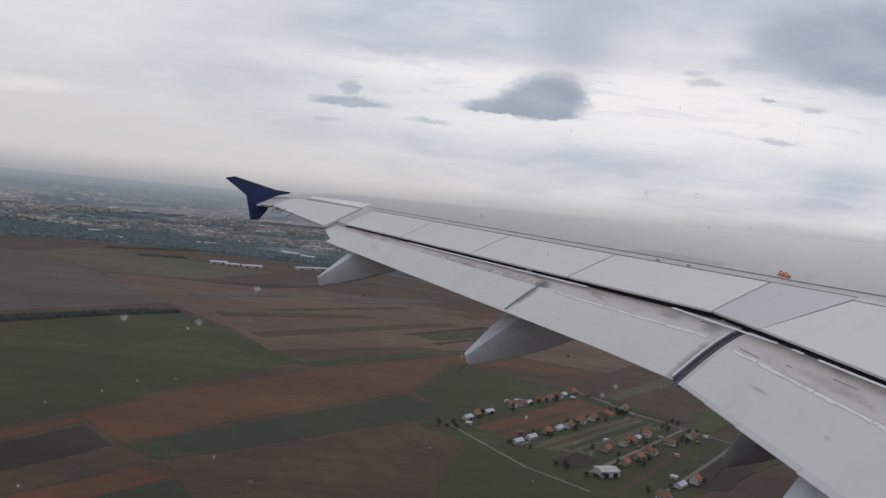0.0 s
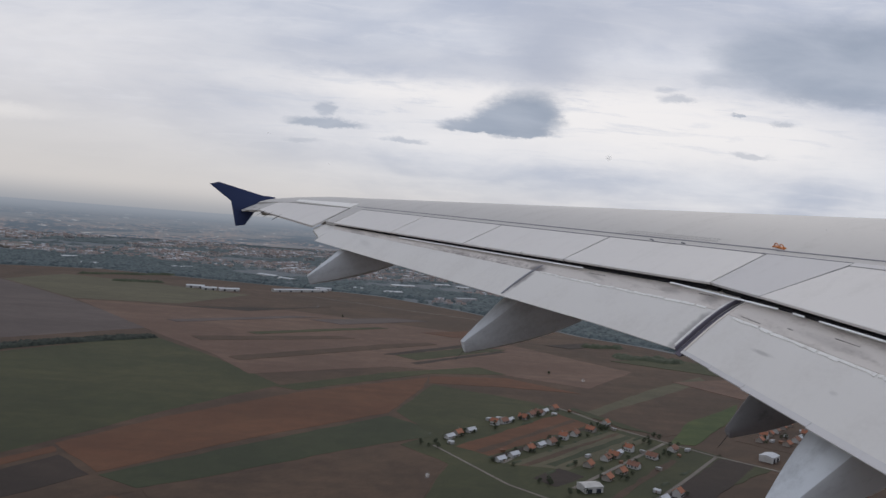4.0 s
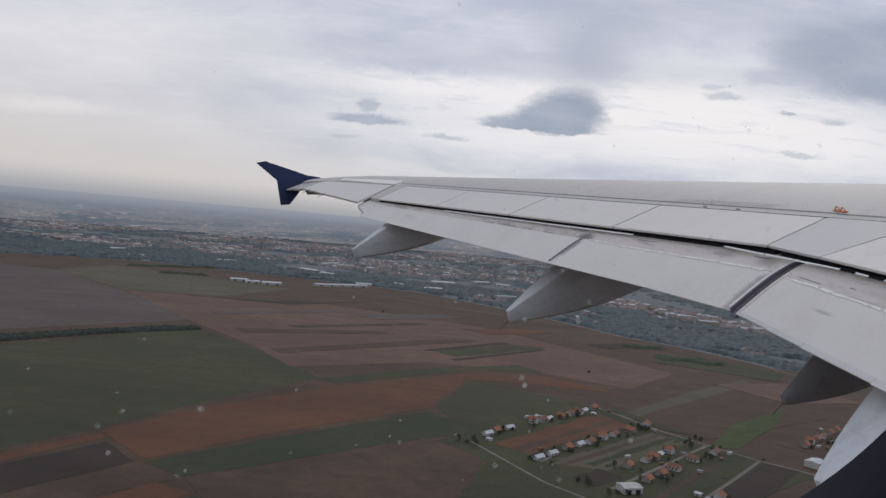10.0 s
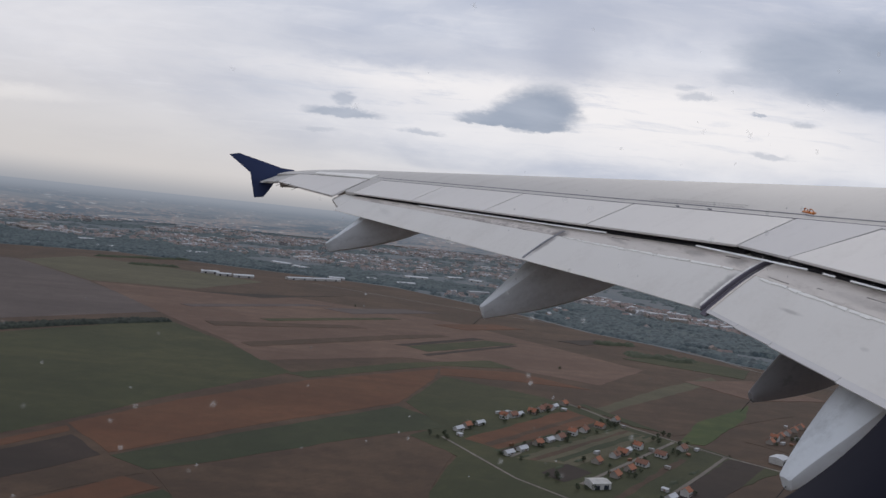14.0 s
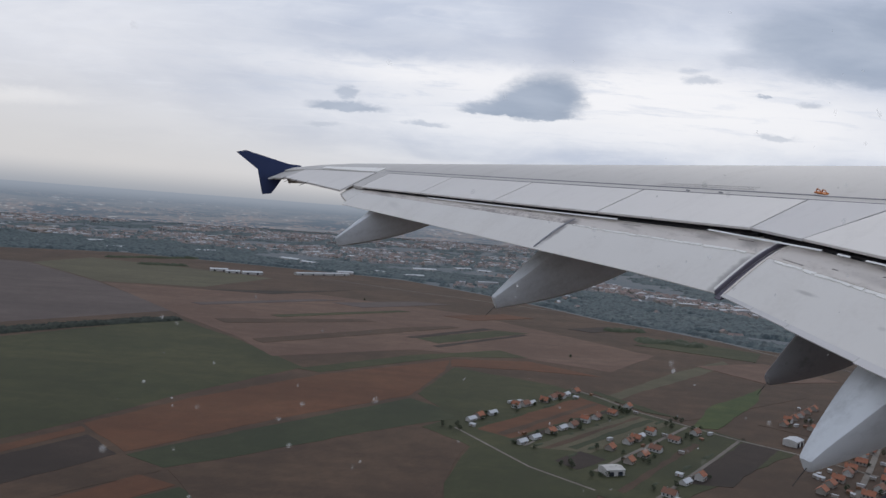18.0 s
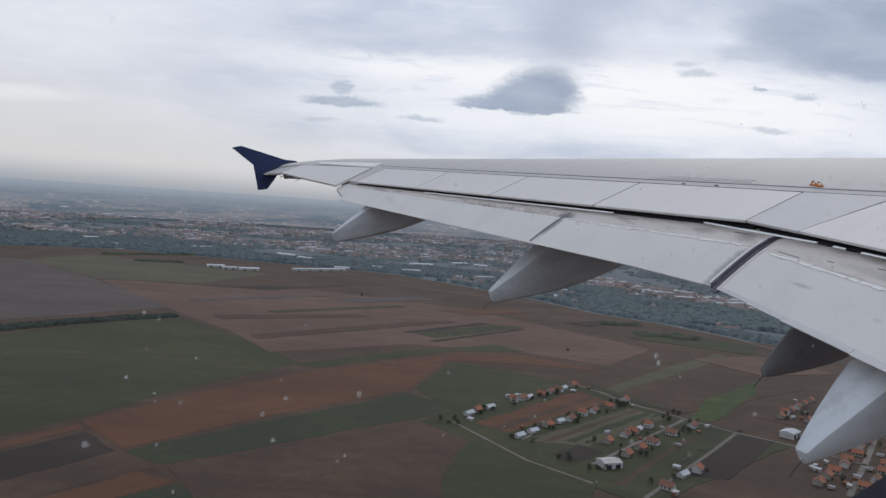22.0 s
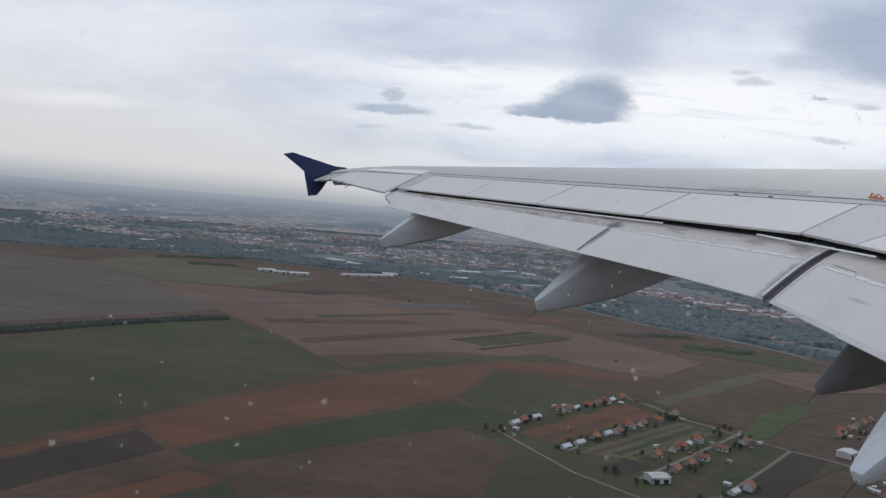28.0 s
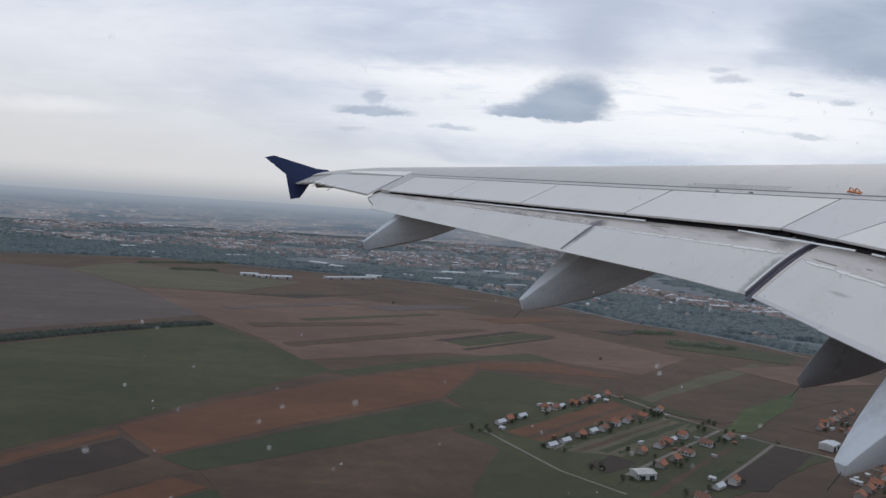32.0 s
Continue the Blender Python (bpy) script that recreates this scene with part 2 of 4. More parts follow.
FLAP_GREY = stained("flap_grey_paint", (0.700, 0.672, 0.634), (0.56, 0.525, 0.485), 0.45, (1.0, 2.4, 2.0), 0.46, 0.72, ((-0.24, 5.53, 0.022, 0.11, 0.34), (-0.30, 4.92, 0.02, 0.04, 0.18), (-0.62, 8.30, 0.24, 0.055, 0.65), (-0.30, 6.20, 0.35, 0.06, 0.5), (-1.30, 11.6, 0.06, 0.3, 0.12)))
FAIRING_GREY = painted("fairing_grey_paint", (0.60, 0.625, 0.645), (0.31, 0.32, 0.33), 0.55, 0.38, (1.4, 5.0, 4.0), 0.44, 0.70)
# dark base colour paints in the shade this fairing hangs in
SHADED_FAIRING = painted("shaded_fairing_paint", (0.250, 0.250, 0.262), (0.075, 0.073, 0.078), 0.75, 0.38)
FLAP_NOSE = stained("worn_flap_nose", (0.660, 0.605, 0.555), (0.34, 0.29, 0.26), 0.55, (14.0, 3.0, 3.0), 0.48, 0.72, ((-0.45, 8.30, 0.10, 0.14, 0.75), (-0.36, 8.55, 0.05, 0.22, 0.35), (-0.72, 9.5, 0.05, 0.4, 0.4), (0.05, 6.35, 0.10, 0.12, 0.45), (-0.02, 6.75, 0.05, 0.14, 0.35), (-0.22, 7.6, 0.035, 0.2, 0.3), (-1.25, 12.2, 0.07, 0.5, 0.35), (0.05, 5.2, 0.06, 0.3, 0.2)), 0.75)
SEALANT = painted("white_sealant", (0.82, 0.80, 0.76), (0.48, 0.44, 0.40), 0.7, 0.6, (3.0, 9.0, 3.0))
TIP_BLUE = painted("navy_blue_paint", (0.026, 0.042, 0.115), (0.014, 0.020, 0.05), 0.5, 0.45)
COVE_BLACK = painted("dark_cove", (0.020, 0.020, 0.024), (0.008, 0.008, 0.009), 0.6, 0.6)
RUBBER = painted("black_rubber", (0.022, 0.022, 0.025), (0.010, 0.010, 0.011), 0.5, 0.5)
BARE_METAL = painted("bare_metal", (0.88, 0.88, 0.87), (0.62, 0.62, 0.61), 0.4, 0.45)
ORANGE = painted("orange_paint", (0.52, 0.16, 0.03), (0.30, 0.10, 0.03), 0.5, 0.5)
PANEL_GREY = painted("panel_grey_paint", (0.57, 0.551, 0.543), (0.44, 0.425, 0.415), 0.4)
DARK_PURPLE = painted("dark_purple_rib", (0.135, 0.122, 0.150), (0.05, 0.046, 0.055), 0.6, 0.5)
FAINT_INK = painted("faint_grey_lettering", (0.482, 0.462, 0.440), (0.505, 0.484, 0.460), 0.6, 0.55, (14.0, 14.0, 9.0))
SMUDGE = painted("brown_smudge", (0.26, 0.235, 0.215), (0.12, 0.11, 0.10), 0.7, 0.6, (5.0, 9.0, 3.0))
STENCIL = painted("grey_stencil", (0.20, 0.20, 0.22), (0.33, 0.33, 0.35), 0.6, 0.5, (9.0, 9.0, 9.0))
# base colour darkened to paint in the shade of the unlit cabin side
UNLIT_LINING = painted("unlit_cabin_lining", (0.085, 0.080, 0.080), (0.060, 0.056, 0.055), 0.5, 0.8, (20.0, 20.0, 20.0))
CABIN_DARK = painted("dark_window_seal", (0.010, 0.010, 0.018), (0.014, 0.014, 0.018), 0.4, 0.8, (30.0, 30.0, 30.0))

# ------------------------------------------------------------------ building helpers
def part(name, bm, material, parent=None, label="", smooth=False):
    """Links a bmesh as one mesh object under a thing or a part."""
    bmesh.ops.recalc_face_normals(bm, faces=bm.faces)
    data = bpy.data.meshes.new(name)
    bm.to_mesh(data)
    bm.free()
    data.materials.append(material)
    if smooth:
        data.shade_smooth()
        data.set_sharp_from_angle(angle=radians(30))
    ob = new(name, data)
    ob.parent = parent
    if label:
        tagged(ob, label)
    return ob


def joined(name, verts, faces, materials, index=None):
    """One mesh out of plain lists."""
    data = bpy.data.meshes.new(name)
    data.from_pydata(verts, [], faces)
    for m in materials:
        data.materials.append(m)
    if index is not None:
        data.polygons.foreach_set("material_index", index)
    data.update()
    return new(name, data)


def loft(rings, closed=True, caps=True):
    """A skin through rings of equal length."""
    bm = bmesh.new()
    rows = [[bm.verts.new(p) for p in ring] for ring in rings]
    n = len(rows[0])
    for a, b in zip(rows, rows[1:]):
        for i in range(n if closed else n - 1):
            j = (i + 1) % n
            bm.faces.new((a[i], a[j], b[j], b[i]))
    if caps and closed:
        bm.faces.new(rows[0][::-1])
        bm.faces.new(rows[-1])
    return bm


def slab(corners, thick, bevel=0.0):
    """A plate: upper corners in order, thickness downwards."""
    bm = bmesh.new()
    top = [bm.verts.new(c) for c in corners]
    low = [bm.verts.new((c[0], c[1], c[2] - thick)) for c in corners]
    n = len(top)
    bm.faces.new(top)
    bm.faces.new(low[::-1])
    for i in range(n):
        j = (i + 1) % n
        bm.faces.new((top[i], low[i], low[j], top[j]))
    if bevel:
        bmesh.ops.bevel(bm, geom=bm.edges[:], offset=bevel, segments=1, affect="EDGES")
    return bm


def rod(a, b, r0, r1, sides=8):
    a, b = Vector(a), Vector(b)
    q = (b - a).to_track_quat("Z", "Y")
    return loft([[tuple(c + q @ Vector((r * math.cos(6.2832 * i / sides), r * math.sin(6.2832 * i / sides), 0))) for i in range(sides)] for c, r in ((a, r0), (b, r1))])


# ------------------------------------------------------------------ the wing, in the aircraft's axes: x ahead, y outboard, z up
AIR = Matrix(((0.88829, -0.3332, -0.3161, 4.3735), (0.30774, 0.9427, -0.1289, -0.045), (0.34094, 0.01723, 0.93993, HEIGHT - 0.0889), (0, 0, 0, 1)))
wing = tagged(new("aircraft_wing"), "light grey airliner wing with extended flaps and a blue tip fence", "aircraft wing")
wing.matrix_world = AIR
KINK, FLAP_END, TIP = 6.38, 13.15, 16.55


def hinge(y):
    """Front edge of the spoilers, on the upper skin."""
    b = y - 6.4
    return (0.74 - (0.2441 if b > 0 else 0.25) * b, 0.055 + 0.1049 * b)


def aft(y):
    """Rear edge of the spoilers."""
    b = y - KINK
    return (0.14 - 0.2276 * b if b > 0 else 0.14 - 0.04 * b, -0.01 + (0.1026 if b > 0 else 0.125) * b)


def flap_edge(y):
    """Trailing edge of the lowered flaps."""
    b = y - 6.18
    return (-0.49 - 0.185 * b, -0.29 + 0.1175 * b) if b > 0 else (-0.50 + 0.05 * b, -0.30 + 0.165 * b)


def skin_z(y, u):
    """Upper skin from the hinge line (u 0) to the leading edge (u 1)."""
    x, z = hinge(y)
    run = 2.66 - 0.176 * (y - 6.4)
    k = 0.385 + 0.004 * (y - 6.4)
    return x + run * u, z + run * (0.14 * u - k * u * u)


def wing_box():
    rings = []
    for y in (2.4, 3.5, 4.6, 5.6, 6.4, 7.4, 8.5, 9.7, 11.0, 12.2, 13.2, 14.2, 15.2, 15.9, 16.3, TIP):
        tip = max(0.0, (y - 15.2) / (TIP - 15.2))
        ring = []
        for i in range(15):
            u = i / 14
            x, z = skin_z(y, u)
            ring.append((x - 0.62 * tip * tip * max(u, 0.35), y, z - 0.03 * tip * u))
        xe, ye, ze = ring[-1]
        run = 2.66 - 0.176 * (y - 6.4)
        ring.append((xe + 0.035 * run * (1 - tip), y, ze - 0.05 * run))
        for u, drop in ((0.9, 0.11), (0.7, 0.15), (0.4, 0.16), (0.0, 0.13)):
            x, z = skin_z(y, u)
            ring.append((x - 0.62 * tip * tip * max(u, 0.35), y, min(z, ze + 0.12 * run) - drop * run * (1 - 0.3 * tip)))
        rings.append(ring)
    return loft(rings)


part("wing_skin", wing_box(), WING_GREY, wing, "grey painted upper wing skin", smooth=True)


def plate(y0, y1, front, back, gap=0.011, lift=0.0):
    """Corners of a panel between two lines over a stretch of the span."""
    y0, y1 = y0 + gap, y1 - gap
    (a, b), (c, d) = front(y0), front(y1)
    (e, f), (g, h) = back(y1), back(y0)
    return [(a - gap, y0, b + lift), (c - gap, y1, d + lift), (e, y1, f + lift), (g, y0, h + lift)]


for y0, y1 in ((11.32, 13.0), (9.72, 11.32), (8.08, 9.72), (6.42, 8.08)):
    part("spoiler", slab(plate(y0, y1, hinge, aft, lift=0.003), 0.022, 0.003), SPOILER_GREY, wing, "pale grey spoiler panel")
part("fixed_panel", slab([(hinge(y)[0] - 0.006, y, hinge(y)[1] + 0.002) for y in (5.735, 6.415)] + [(aft(y)[0], y, aft(y)[1] + 0.002) for y in (6.415, 5.935)], 0.02), PANEL_GREY, wing)
part("spoiler", slab([(hinge(y)[0] - e, y, hinge(y)[1] - 0.13 * e + 0.004) for y, e in ((2.8, 0.13), (5.73, 0.06))] + [(aft(y)[0], y, aft(y)[1] + 0.004) for y in (5.925, 2.8)], 0.022, 0.003), SPOILER_GREY, wing, "pale grey spoiler panel")
part("fixed_panel", slab([(hinge(y)[0] - d, y, hinge(y)[1] + 0.006 - 0.1 * d) for y, d in ((2.8, 0.0), (5.73, 0.0), (5.73, 0.055), (2.8, 0.125))], 0.03), PANEL_GREY, wing)
part("fixed_panel", slab([(hinge(13.0)[0], 13.0, hinge(13.0)[1] + 0.004), (hinge(13.35)[0], 13.35, hinge(13.35)[1] + 0.004), (aft(13.3)[0] + 0.02, 13.3, aft(13.3)[1] + 0.004), (aft(13.0)[0], 13.0, aft(13.0)[1] + 0.004)], 0.05), WING_GREY, wing)
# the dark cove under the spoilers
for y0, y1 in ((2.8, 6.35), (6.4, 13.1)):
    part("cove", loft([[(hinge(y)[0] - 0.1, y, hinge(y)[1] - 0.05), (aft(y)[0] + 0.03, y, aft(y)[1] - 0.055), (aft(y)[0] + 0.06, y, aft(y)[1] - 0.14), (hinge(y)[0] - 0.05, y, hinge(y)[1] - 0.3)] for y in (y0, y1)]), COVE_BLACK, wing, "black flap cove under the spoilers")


def flap_ring(y, at0=0.0, at1=1.0, lift=0.0, skin=0.0):
    """Section of a flap: nose under the spoilers, slightly cambered top, thin rear edge."""
    ax, az = aft(y)
    ex, ez = flap_edge(y)
    nx, nz = ax + 0.22, az - 0.06
    top = []
    for i in range(11):
        u = at0 + (at1 - at0) * i / 10
        bulge = 0.052 * math.sin(math.pi * min(1.0, u * 1.0)) * (1 - 0.35 * u)
        top.append((nx + (ex - nx) * u, y, nz + (ez - nz) * u - 0.045 * (1 - u) ** 6 + bulge + lift))
    if skin:
        return top + [(x, y, z - skin) for x, y, z in reversed(top)]
    thick = 0.16
    low = [(nx + (ex - nx) * u, y, nz + (ez - nz) * u - thick * (1 - u) ** 0.8 * (0.4 + 0.6 * min(1, u * 5)) - 0.006) for u in (1.0, 0.8, 0.6, 0.4, 0.2, 0.06, 0.0)]
    return top + low


def spans(y0, y1, n):
    return [y0 + (y1 - y0) * i / n for i in range(n + 1)]


for y0, y1, seam in ((6.16, 12.90, 8.33), (2.6, 6.09, 0)):
    flap = part("flap", loft([flap_ring(y) for y in spans(y0, y1, 8)]), FLAP_GREY, wing, "lowered grey trailing edge flap with a worn nose", smooth=True)
    part("worn_nose", loft([flap_ring(y, 0.0, 0.47, 0.003, 0.02) for y in spans(y0 + 0.01, y1 - 0.01, 8)]), FLAP_NOSE, flap, "beige scuffed flap nose skin", smooth=True)
    a = y0 + 0.12
    while a < (8.2 if y0 > 6 else 5.95):
        w = random.uniform(0.02, 0.11)
        f = 0.477 + random.uniform(-0.004, 0.006)
        part("sealant_strip", loft([flap_ring(y, f, f + random.uniform(0.014, 0.036), 0.0055, 0.02) for y in (a, a + w)]), SEALANT, flap, "flaking white sealant strip")
        a += w + random.choice((0.0, 0.0, 0.004, 0.02))
    a = y0 + 0.2
    while a < y1 - 0.3:
        w = random.uniform(0.04, 0.22)
        f = random.uniform(0.30, 0.455)
        part("scuff", loft([flap_ring(y, f, f + random.uniform(0.004, 0.010), 0.005, 0.02) for y in (a, a + w)]), random.choice((SMUDGE, SMUDGE, FLAP_NOSE)), flap, "dark scuff on the flap nose")
        a += w + random.uniform(0.15, 0.7)
    if seam:
        part("seam_strip", loft([flap_ring(y, 0.34, 0.97, 0.006, 0.02) for y in (seam - 0.012, seam + 0.012)]), STENCIL, flap)
# shorter end piece of the outer flap
part("flap_end_piece", loft([flap_ring(y, 0.0, 0.88 - 0.45 * (y - 12.9), 0.0, 0.05) for y in (12.908, 13.15, 13.40)]), FLAP_GREY, wing, "short grey end piece of the flap", smooth=True)
# end rib between the two flaps, darker, with a worn pale lip
part("flap_end_rib", loft([[(p[0] - 0.01, p[1], p[2] - 0.03) for p in flap_ring(y)] for y in (6.095, 6.155)]), DARK_PURPLE, wing, "dark end rib between the flaps")
part("rib_lip", loft([flap_ring(y, 0.10, 0.98, 0.006, 0.03) for y in (6.172, 6.187)]), SEALANT, wing, "worn pale lip of the flap end")
part("rib_lip", loft([flap_ring(y, 0.02, 0.99, 0.005, 0.03) for y in (6.158, 6.171)]), DARK_PURPLE, wing, "dark purple lip of the flap end")
part("rib_lip", loft([flap_ring(y, 0.25, 0.97, 0.006, 0.03) for y in (6.066, 6.084)]), FLAP_NOSE, wing, "tan worn edge of the inner flap")
# narrow wedges along the rear edge of the inner flap
for y0, y1, d in ((5.77, 6.08, 0.004), (5.44, 5.765, 0.012), (4.88, 5.435, 0.020), (2.62, 4.875, 0.030)):
    part("edge_wedge", slab([(flap_edge(y)[0] + e, y, flap_edge(y)[1] + 0.004 + 0.3 * max(e, 0)) for y, e in ((y0, 0.03), (y1, 0.03), (y1, -d), (y0, -d))], 0.007), PANEL_GREY, wing, "thin grey wedge on the flap edge")
# bright strips in the slot between spoilers and flaps
for y0, y1 in ((7.80, 11.1), (5.75, 6.80), (5.52, 5.62), (3.6, 5.40)):
    part("slot_strip", slab([(aft(y)[0] - d, y, aft(y)[1] - 0.036 - 0.3 * d) for y, d in ((y0, 0.014), (y1, 0.014), (y1, 0.028), (y0, 0.028))], 0.004), BARE_METAL, wing, "bare metal lip in the flap slot")

# aileron and the stepped edge outboard of it
AIL = [(hinge(13.4)[0] - 0.02, 13.42, hinge(13.4)[1] + 0.004), (hinge(15.9)[0] - 0.05, 15.95, hinge(15.9)[1] - 0.0), (-2.04, 16.05, 1.005), (-1.63, 13.34, 0.690)]
part("aileron", slab(AIL, 0.035, 0.004), SPOILER_GREY, wing, "pale grey aileron panel")
part("tip_panel", slab([(hinge(15.9)[0] - 0.05, 15.97, hinge(15.9)[1]), (hinge(16.5)[0] - 0.2, 16.55, hinge(16.5)[1] - 0.03), (-2.25, 16.62, 1.055), (-2.06, 16.07, 1.002)], 0.035), WING_GREY, wing)
part("aileron_fairing", slab([(hinge(13.36)[0] + 0.16, 13.40, hinge(13.36)[1] + 0.035), (hinge(15.4)[0] + 0.10, 15.4, hinge(15.4)[1] + 0.024), (hinge(15.4)[0] + 0.02, 15.4, hinge(15.4)[1] + 0.016), (hinge(13.36)[0] + 0.0, 13.40, hinge(13.36)[1] + 0.016)], 0.02), SEALANT, wing, "white strip along the aileron hinge")
for y in (14.9, 15.4, 15.75, 16.1, 16.4):
    x = -1.63 - 0.152 * (y - 13.34)
    z = 0.690 + 0.117 * (y - 13.34)
    part("static_wick", rod((x + 0.04, y, z), (x - 0.13, y + 0.01, z - 0.035), 0.008, 0.004, 6), RUBBER, wing, "thin black static wick")


def tip_fence():
    """Arrow shaped plate across the wing tip, swept to the rear."""
    fence = part("wingtip_fence", slab_side([(-1.58, 1.12), (-1.80, 1.21), (-2.52, 1.676), (-2.70, 1.69), (-2.46, 1.345), (-2.405, 1.265), (-2.46, 0.776), (-2.29, 0.746), (-2.16, 0.84), (-1.98, 0.99), (-1.55, 1.03)], 16.88, 0.035), TIP_BLUE, wing, "navy blue wing tip fence")
    part("tip_cap", loft([[(-1.55, y, z), (-1.8, y, z + 0.015), (-2.28, y, z - 0.04), (-1.8, y, z - 0.10)] for y, z in ((16.5, 1.07), (16.85, 1.09))]), WING_GREY, wing)
    return fence


def slab_side(outline, y, thick):
    bm = bmesh.new()
    a = [bm.verts.new((x, y - thick / 2, z)) for x, z in outline]
    b = [bm.verts.new((x, y + thick / 2, z)) for x, z in outline]
    bm.faces.new(a)
    bm.faces.new(b[::-1])
    for i in range(len(a)):
        j = (i + 1) % len(a)
        bm.faces.new((a[i], b[i], b[j], a[j]))
    return bm


tip_fence()


def fairing(y, tail, run, rise, bend, keel, wide, cap, blunt, material, label, round_back=False):
    """Canoe under the flap: a small blunt tail, a ridge along each side, the top climbing to the flap, the keel almost level."""
    tx, tz = tail
    rings = []
    for i in range(-1, 17):
        d = run * max(0.0, i / 16) ** 1.3
        low = tz - 0.065 - keel * math.sin(math.pi * min(1.0, d / run))
        top = min(tz + blunt + rise * d ** bend, tz + cap - 0.12 * d)
        mid = low + (0.60 - 0.10 * d / run) * (top - low)
        w = wide * (0.24 + 0.86 * math.sin(0.5 * math.pi * min(1.0, d / (0.45 * run))))
        if i < 0:
            top, low, w, d = mid + 0.80 * (top - mid), mid - 0.80 * (mid - low), 0.7 * w, -0.012
        half = [(0.0, 0.97), (0.45, 0.93), (0.97, 0.80), (0.985, 0.70), (0.88, 0.0), (0.72, -0.52), (0.44, -0.88), (0.0, -1.0)]
        if round_back:
            half = [(0.0, 1.0), (0.40, 0.90), (0.74, 0.62), (0.95, 0.22), (1.0, -0.10), (0.84, -0.58), (0.48, -0.90), (0.0, -1.0)]
        loop = half + [(-p, q) for p, q in half[-2:0:-1]]
        ring = [(tx + d, y + 0.5 * w * p, mid + (top - mid if q > 0 else mid - low) * q) for p, q in loop]
        rings.append(ring)
    body = part("flap_track_fairing", loft(rings), material, wing, label, smooth=True)
    part("static_wick", rod((tx + 0.02, y, tz - 0.02), (tx - 0.14, y - 0.02, tz - 0.085), 0.003, 0.002, 6), RUBBER, body, "thin black static wick")
    return body


fairing(12.2, (-2.07, 0.06), 2.0, 0.40, 1.0, 0.10, 0.30, 0.50, 0.080, FAIRING_GREY, "grey canoe shaped flap track fairing")
fairing(8.9, (-1.19, -0.60), 2.2, 0.45, 1.0, 0.12, 0.38, 0.62, 0.085, FAIRING_GREY, "grey canoe shaped flap track fairing")
fairing(6.2, (-0.14, -1.12), 1.6, 0.52, 1.0, 0.11, 0.31, 0.75, 0.035, SHADED_FAIRING, "dark flap track fairing with painted shade", True)
fairing(4.85, (-1.06, -0.95), 2.2, 0.47, 0.90, 0.06, 0.40, 0.85, 0.030, FAIRING_GREY, "large pale flap track fairing")

# lifting eye and stencil on the skin
def on_skin(x, y):
    hx, hz = hinge(y)
    run = 2.66 - 0.176 * (y - 6.4)
    u = (x - hx) / run
    return skin_z(y, u)[1]


ring_base = part("safety_line_eye", slab([(0.87 + a, 6.42 + b, on_skin(0.87 + a, 6.42 + b) + 0.008) for a, b in ((-0.013, 0.062), (0.013, 0.062), (0.013, -0.062), (-0.013, -0.062))], 0.010), ORANGE, wing, "orange escape line eye on the skin")
for b in (-0.028, 0.028):
    z0 = on_skin(0.87, 6.42 + b)
    path = [(0.87, 6.42 + b + 0.022 * math.cos(math.pi * i / 8), z0 + 0.030 * math.sin(math.pi * i / 8) + 0.004) for i in range(9)]
    rings = [[(p[0] + 0.005 * math.cos(t), p[1] + 0.005 * math.sin(t) * math.sin(math.pi * i / 8), p[2] + 0.005 * math.sin(t)) for t in (0, 1.57, 3.14, 4.71)] for i, p in enumerate(path)]
    part("loop", loft(rings), ORANGE, ring_base)
for line in range(2):
    for i in range(22):
        y = 7.02 + i * 0.047
        x = 0.70 + 0.045 * line - 0.25 * (y - 7.1)
        w = random.uniform(0.010, 0.021)
        part("lettering_bar", slab([(x + p, y + q, on_skin(x + p, y + q) + 0.003) for p, q in ((0.0, w), (0.02, w), (0.02, -w), (0.0, -w))], 0.002), FAINT_INK, wing)
for y in (7.25, 7.6, 4.9):
    x = hinge(y)[0] + 0.03
    part("hinge_fitting", slab([(x + p, y + q, on_skin(x + p, y + q) + 0.008) for p, q in ((-0.008, 0.024), (0.004, 0.024), (0.004, -0.024), (-0.008, -0.024))], 0.008), STENCIL, wing, "small dark hinge fitting")
# joints of the skin panels
for y0, y1 in ((2.8, 6.4), (6.4, 13.3)):
    part("skin_joint", slab([(hinge(y)[0] + d, y, on_skin(hinge(y)[0] + d, y) + 0.003) for y, d in ((y0, 0.085), (y1, 0.075), (y1, 0.086), (y0, 0.098))], 0.006), STENCIL, wing)
    part("skin_joint", slab([(hinge(y)[0] + d, y, on_skin(hinge(y)[0] + d, y) + 0.003) for y, d in ((y0, 0.0), (y1, 0.0), (y1, 0.006), (y0, 0.006))], 0.006), STENCIL, wing)

# ------------------------------------------------------------------ the land
U, V, HUB = Vector((0.64, 0.77)), Vector((0.77, -0.64)), Vector((24.0, 668.0))


def plan(s, r):
    """Place of a point given along (s) and across (r) the parcels of land."""
    q = HUB + U * s + V * r
    return q.x, q.y


